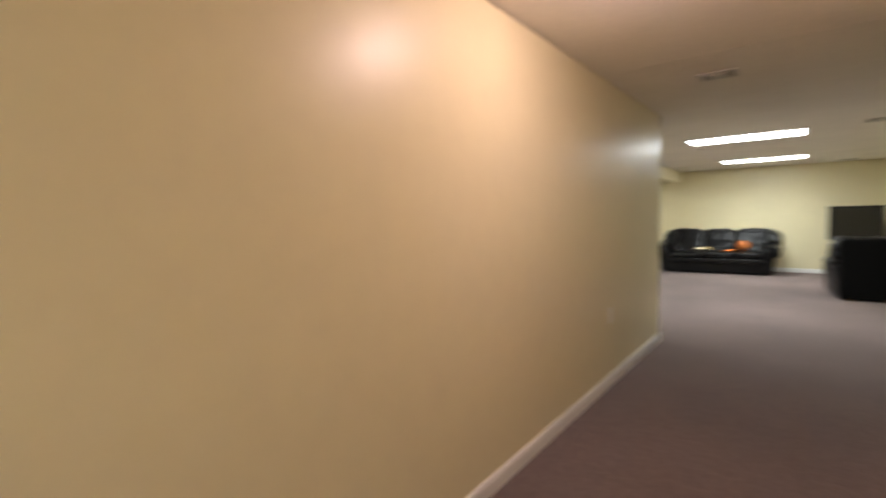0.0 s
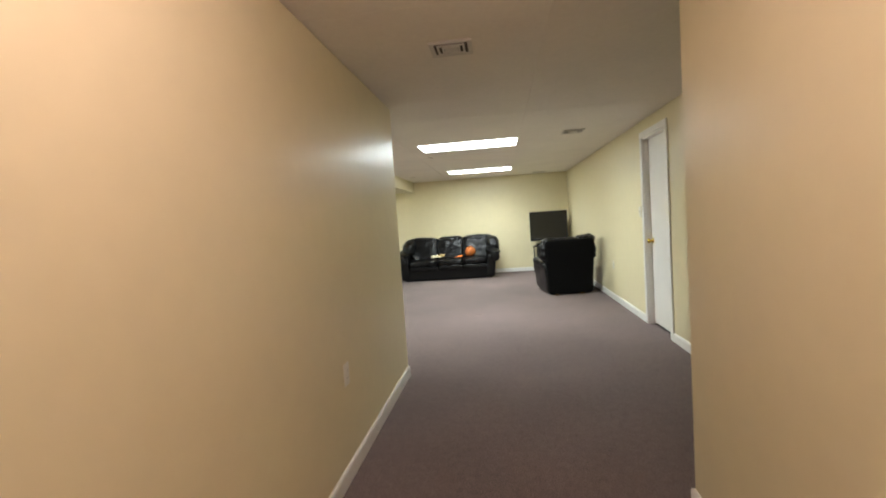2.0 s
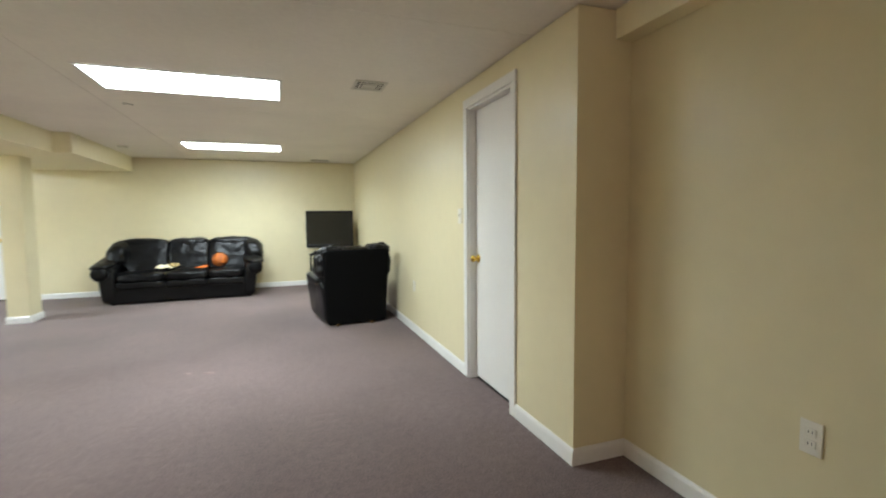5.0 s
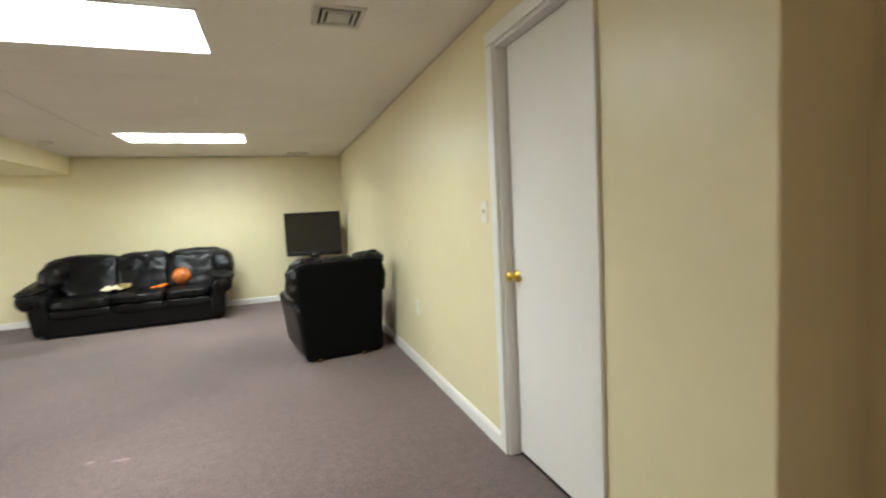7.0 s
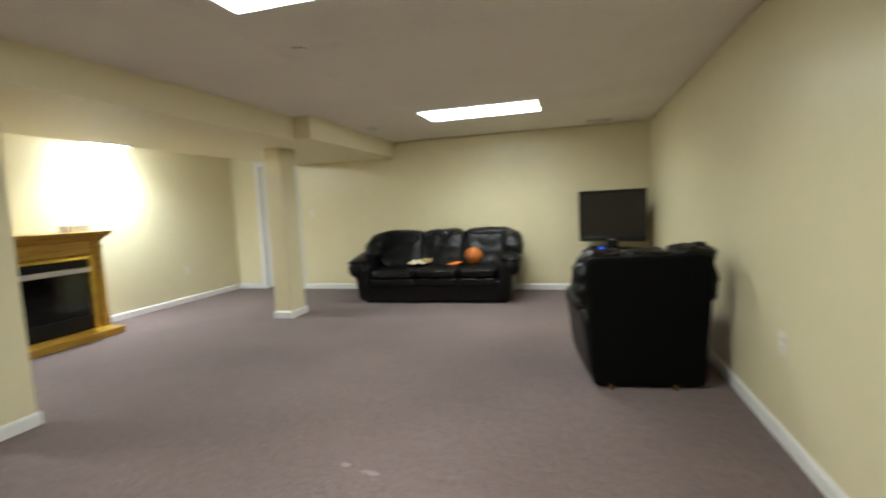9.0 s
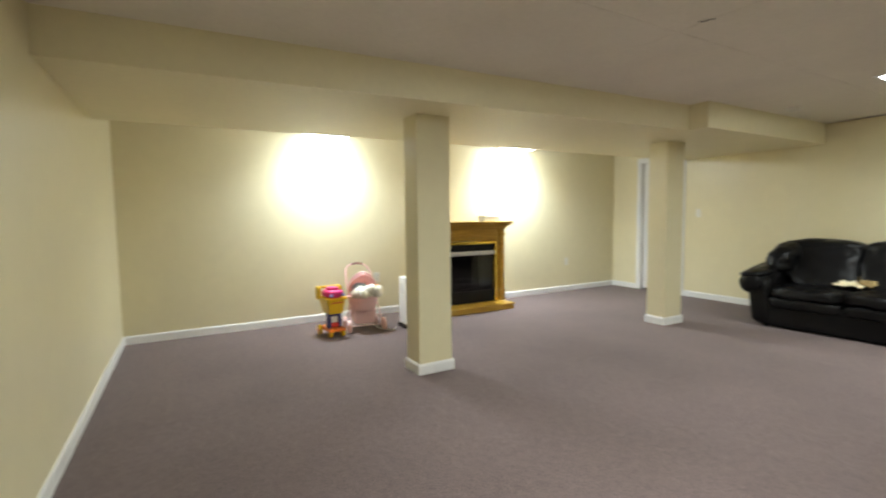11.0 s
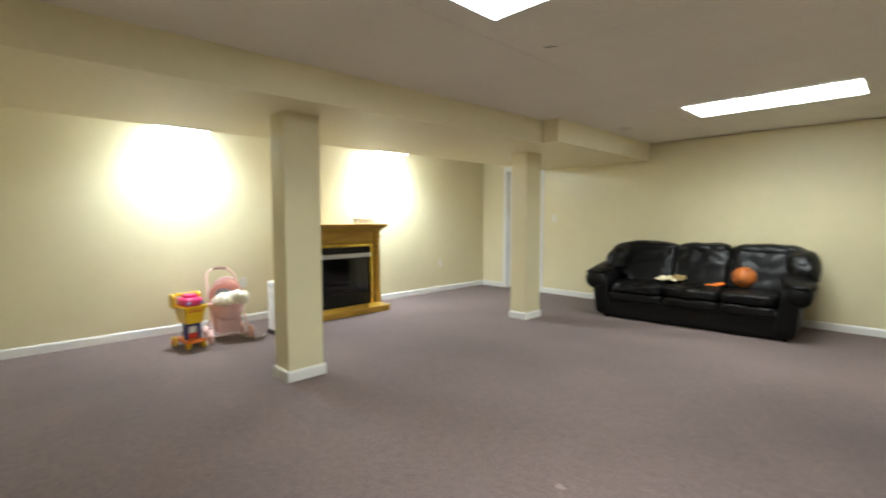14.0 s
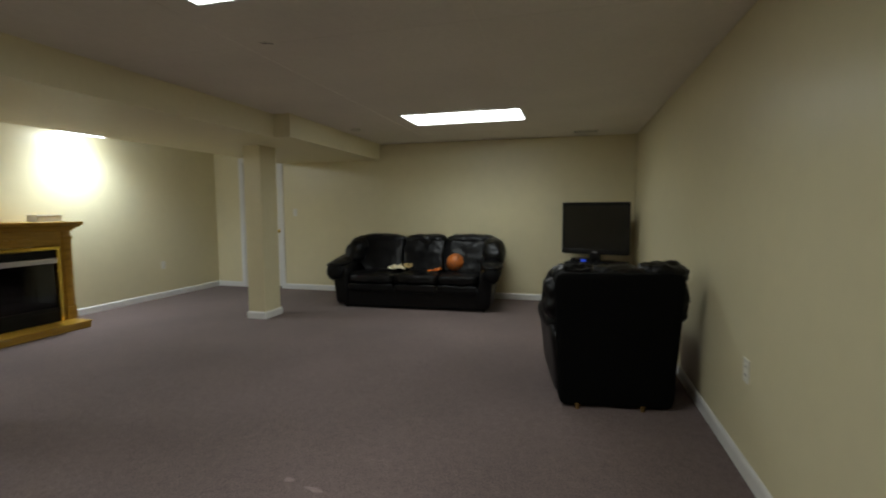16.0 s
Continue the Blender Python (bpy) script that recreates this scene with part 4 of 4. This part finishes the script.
# ---- toy shopping cart ----
def tub(x0, x1, y0, y1, z0, z1, taper, wall_t):
    """An open basket, narrower at the foot."""
    bm = bmesh.new()
    def ring(inset, z, k):
        cx, cy = (x0 + x1) / 2, (y0 + y1) / 2
        hx, hy = (x1 - x0) / 2 * k - inset, (y1 - y0) / 2 * k - inset
        return [bm.verts.new((cx + sx * hx, cy + sy * hy, z)) for sx, sy in ((-1, -1), (1, -1), (1, 1), (-1, 1))]
    a, b = ring(0, z0, taper), ring(0, z1, 1)
    c, d = ring(wall_t, z1, 1), ring(wall_t, z0 + wall_t, taper)
    for p, q in ((a, b), (b, c), (c, d)):
        for i in range(4):
            bm.faces.new((p[i], p[(i + 1) % 4], q[(i + 1) % 4], q[i]))
    bm.faces.new(a[::-1])
    bm.faces.new(d)
    bmesh.ops.bevel(bm, geom=[e for e in bm.edges], offset=0.004, segments=2, affect="EDGES")
    return bm


def wheel(name, x, y, z, r, w, material, parent, hub=None):
    bm = lathe([(r * 0.55, -w / 2), (r * 0.92, -w / 2), (r, -w / 4), (r, w / 4), (r * 0.92, w / 2), (r * 0.55, w / 2)], 22)
    turn(bm, pose(x, y, z, 90, 0, 0))
    ob = part(name, bm, material, parent, "", True)
    if hub:
        h = lathe([(r * 0.4, -w / 2 - 0.004), (r * 0.45, 0), (r * 0.4, w / 2 + 0.004)], 14)
        turn(h, pose(x, y, z, 90, 0, 0))
        part("hub", h, hub, ob, "", True)


def toy_cart():
    ob = thing("toy_shopping_cart", pose(-4.70, 7.235, 0, 0, 0, 6) @ Matrix.Diagonal((0.95, 0.78, 0.94, 1)), "yellow plastic toy shopping cart with orange and indigo parts", "toy cart")
    part("basket", tub(-0.15, 0.13, -0.125, 0.125, 0.255, 0.425, 0.72, 0.012), YELLOW, ob, "yellow basket")
    part("rim", boxes((-0.16, 0.145, -0.14, -0.118, 0.412, 0.432), (-0.16, 0.145, 0.118, 0.14, 0.412, 0.432), (0.123, 0.145, -0.117, 0.117, 0.412, 0.432), (-0.16, -0.14, -0.117, 0.117, 0.412, 0.432), bevel=0.004), YELLOW, ob)
    for y in (-0.07, -0.035, 0.0, 0.035, 0.07):
        part("slot", box(0.112, 0.126, y - 0.012, y + 0.012, 0.376, 0.390), RED, ob, "dark slot in the basket")
    for s in (-1, 1):
        part("handle_side", puff(-0.17, -0.05, s * 0.145 - 0.022, s * 0.145 + 0.022, 0.40, 0.545, 5, 6, 0, 1), YELLOW, ob, "yellow handle bracket", True)
    part("handle_bar", rod((-0.14, -0.14, 0.53), (-0.14, 0.14, 0.53), 0.014), YELLOW, ob, "", True)
    for s in (-1, 1):
        part("strut", puff(-0.02, 0.06, s * 0.072 - 0.02, s * 0.072 + 0.02, 0.085, 0.268, 6, 6, 0, 1), INDIGO, ob, "indigo upright", True)
    part("crossbar", box(-0.01, 0.07, -0.075, 0.075, 0.225, 0.262, 0.006), INDIGO, ob)
    part("panel", box(-0.02, 0.035, -0.053, 0.053, 0.15, 0.222, 0.004), PLATE, ob, "white panel")
    part("tray", box(-0.02, 0.05, -0.053, 0.053, 0.10, 0.149, 0.004), RED, ob, "red tray")
    part("foot_plate", box(-0.17, 0.14, -0.115, 0.115, 0.062, 0.092, 0.010), ORANGE, ob, "orange base plate")
    for x, y in ((-0.13, -0.13), (-0.13, 0.13), (0.10, -0.085), (0.10, 0.085)):
        wheel("wheel", x, y, 0.042 if x > 0 else 0.055, 0.042 if x > 0 else 0.055, 0.035, YELLOW, ob, ORANGE)
    car = thing("toy_car", pose(-4.685, 7.235, 0.407, 0, 0, 6) @ Matrix.Diagonal((0.95, 0.80, 0.95, 1)), "magenta plastic toy car lying in the cart basket", "toy car")
    part("body", puff(-0.12, 0.125, -0.112, 0.112, 0.0, 0.085, 4, 8, 0, 1), MAGENTA, car, "", True)
    part("cabin", puff(-0.09, 0.06, -0.07, 0.075, 0.07, 0.115, 3.5, 8, 0, 1), MAGENTA, car, "", True)
    for y in (-0.075, 0.075):
        part("headlight", puff(0.112, 0.132, y - 0.026, y + 0.026, 0.018, 0.05, 2.5, 5, 0, 1), LILAC, car, "lilac round headlight", True)


toy_cart()


# ---- doll stroller ----
def stroller():
    ob = thing("doll_stroller", pose(-4.80, 7.605, 0, 0, 0, -6) @ Matrix.Diagonal((0.97, 0.97, 0.96, 1)), "pink doll stroller with a folding hood", "toy stroller")
    # basket
    bm = bmesh.new()
    rings = []
    for z, rx, ry, cx in ((0.215, 0.10, 0.10, 0.02), (0.25, 0.15, 0.135, 0.01), (0.32, 0.18, 0.160, 0.0), (0.385, 0.19, 0.172, 0.0), (0.392, 0.18, 0.162, 0.0), (0.33, 0.165, 0.148, 0.0), (0.26, 0.13, 0.12, 0.01)):
        rings.append([bm.verts.new((cx + rx * math.cos(a * math.pi / 14), ry * math.sin(a * math.pi / 14), z)) for a in range(28)])
    for a, b in zip(rings, rings[1:]):
        for k in range(28):
            bm.faces.new((a[k], a[(k + 1) % 28], b[(k + 1) % 28], b[k]))
    bm.faces.new(rings[0][::-1])
    bm.faces.new(rings[-1])
    part("bassinet", bm, PINK, ob, "pink cloth bassinet", True)
    rim = [(0.19 * math.cos(a * math.pi / 12), 0.172 * math.sin(a * math.pi / 12), 0.39) for a in range(25)]
    part("rim", tube(rim, 0.011, 8, 2), PINK_PALE, ob, "pale pink rim", True)
    # hood: a quarter shell with ribs
    bm = bmesh.new()
    n1, n2 = 16, 18
    grid = []
    for i in range(n1 + 1):
        el = radians(5 + 112 * i / n1)
        row = []
        for k in range(n2 + 1):
            az = radians(-90 + 180 * k / n2)
            r = 1.0 + 0.02 * math.sin(i * math.pi / 4)
            y = 0.160 * r * math.sin(az)
            q = math.cos(az)
            x = -0.04 - 0.17 * r * q * math.cos(el)
            z = 0.40 + 0.25 * r * q * math.sin(el)
            row.append(bm.verts.new((x, y, z)))
        grid.append(row)
    for i in range(n1):
        for k in range(n2):
            bm.faces.new((grid[i][k], grid[i][k + 1], grid[i + 1][k + 1], grid[i + 1][k]))
    bmesh.ops.remove_doubles(bm, verts=bm.verts[:], dist=0.0005)
    bmesh.ops.recalc_face_normals(bm, faces=bm.faces[:])
    bmesh.ops.solidify(bm, geom=bm.faces[:], thickness=0.002)
    hood = part("hood", bm, HOOD_CLOTH, ob, "pink cloth hood", True)
    edge = [(-0.04 + 0.045 * math.cos(radians(a)), 0.165 * math.sin(radians(a)), 0.40 + 0.255 * math.cos(radians(a))) for a in range(-90, 91, 15)]
    part("hood_edge", tube(edge, 0.011, 8, 3), PINK_PALE, hood, "pale pink piping", True)
    part("handle", tube([(-0.02, -0.15, 0.30), (-0.10, -0.16, 0.52), (-0.16, -0.155, 0.66), (-0.18, -0.11, 0.725), (-0.18, -0.02, 0.742), (-0.18, 0.06, 0.725), (-0.15, 0.125, 0.645), (-0.10, 0.14, 0.52), (-0.02, 0.15, 0.30)], 0.010, 8, 5), PINK_PALE, ob, "bent pink handle", True)
    part("grip", tube([(-0.18, -0.085, 0.737), (-0.18, -0.02, 0.744), (-0.18, 0.045, 0.734)], 0.0125, 8, 4), BROWN_GRIP, ob, "brown foam grip", True)
    part("foot_bag", tub(-0.10, 0.10, -0.125, 0.125, 0.075, 0.235, 0.86, 0.006), PINK, ob, "pink cloth lower bag")
    for s in (-1, 1):
        part("leg", tube([(0.02, s * 0.14, 0.37), (0.09, s * 0.165, 0.20), (0.15, s * 0.175, 0.08)], 0.008, 8, 4), PINK_PALE, ob, "", True)
        part("leg", tube([(0.02, s * 0.14, 0.37), (-0.07, s * 0.155, 0.20), (-0.15, s * 0.165, 0.07)], 0.008, 8, 4), PINK_PALE, ob, "", True)
        wheel("wheel", 0.15, s * 0.195, 0.072, 0.072, 0.035, PINK_PALE, ob, PINK)
        wheel("wheel", -0.15, s * 0.18, 0.065, 0.065, 0.03, PINK_PALE, ob, PINK)
    part("axle", rod((0.15, -0.19, 0.072), (0.15, 0.19, 0.072), 0.006), PINK_PALE, ob)
    part("clip", puff(-0.01, 0.03, 0.145, 0.185, 0.44, 0.50, 3, 6, 0, 1), ORANGE, ob, "orange hood clip", True)
    pl = thing("plush_toy", pose(-4.75, 7.62, 0.372, 0, 0, -6) @ Matrix.Diagonal((1.05, 1.08, 1.3, 1)), "cream plush toy lying in the doll stroller", "plush toy")
    bm = bmesh.new()
    rnd = random.Random(4)
    for x, y, z, r in ((0.06, 0.0, 0.02, 0.075), (0.08, 0.09, 0.03, 0.06), (0.06, -0.10, 0.02, 0.06), (0.10, 0.03, 0.055, 0.045), (0.02, 0.06, 0.05, 0.05), (0.02, -0.06, 0.045, 0.045), (0.05, 0.13, 0.055, 0.035), (0.11, -0.05, 0.02, 0.05)):
        bmesh.ops.create_icosphere(bm, subdivisions=3, radius=r, matrix=Matrix.Translation((x, y, z)))
    for v in bm.verts:
        v.co += Vector((rnd.uniform(-1, 1), rnd.uniform(-1, 1), rnd.uniform(-1, 1))) * 0.003
        v.co.z = max(v.co.z, 0.0)
    pl_mesh = mesh_from("plush_toy", bm, PLUSH, True)
    part_ob = new("fur", pl_mesh)
    part_ob.parent = pl
    bl = thing("doll_blanket", pose(-4.84, 7.59, 0.379), "folded pale blue blanket in the doll stroller", "blanket")
    part("fold", puff(-0.07, 0.07, -0.085, 0.085, 0.0, 0.13, 2.6, 8, 0.01, 14), BLUE_CLOTH, bl, "", True)


stroller()

# ---- heater ----
he = thing("space_heater", pose(-4.60, 8.115, 0, 0, 0, 2), "tall white column heater with a black foot", "heater")
part("case", box(-0.09, 0.09, -0.125, 0.125, 0.045, 0.567, 0.012, 3), HEATER_WHITE, he)
part("foot", box(-0.11, 0.12, -0.135, 0.135, 0.0, 0.044, 0.010), BLACK_PLASTIC, he, "black plastic foot")
for k in range(9):
    part("grille_slat", box(0.0905, 0.095, -0.10, 0.10, 0.14 + k * 0.04, 0.155 + k * 0.04, 0.001), HEATER_WHITE, he)
part("control_panel", box(-0.05, 0.05, -0.06, 0.06, 0.5675, 0.573, 0.002), PLATE, he)
co = thing("power_cord", pose(-4.6, 7.9, 0), "thin white power cord lying on the carpet", "cord")
part("cord", tube([(-0.02, 0.02, 0.02), (0.05, -0.04, 0.006), (0.02, -0.10, 0.006), (-0.15, -0.15, 0.006), (-0.45, -0.05, 0.006), (-0.72, 0.06, 0.006), (-0.79, 0.10, 0.10), (-0.795, 0.12, 0.40)], 0.004, 8, 6), PLATE, co, "", True)

# ---- marks on the carpet ----
rnd = random.Random(9)
for x, y, w, d, a in ((-0.82, 7.675, 0.10, 0.035, -8), (-0.975, 7.715, 0.055, 0.04, 10)):
    bm = bmesh.new()
    rim = []
    for k in range(22):
        t = 2 * math.pi * k / 22
        r = 0.5 * (1 + 0.35 * noise.noise(Vector((math.cos(t) * 1.7 + x * 9, math.sin(t) * 1.7, y))))
        rim.append((w * r * math.cos(t), d * r * math.sin(t)))
    low = [bm.verts.new((px, py, 0.0)) for px, py in rim]
    top = [bm.verts.new((px * 0.8, py * 0.8, 0.0035)) for px, py in rim]
    for k in range(22):
        bm.faces.new((low[k], low[(k + 1) % 22], top[(k + 1) % 22], top[k]))
    bm.faces.new(top)
    ob = solid("carpet_stain", bm, STAIN, "pale dried stain on the purple brown carpet", "stain", "", "carpet stains")
    ob.matrix_basis = pose(x, y, 0.0005, 0, 0, a)
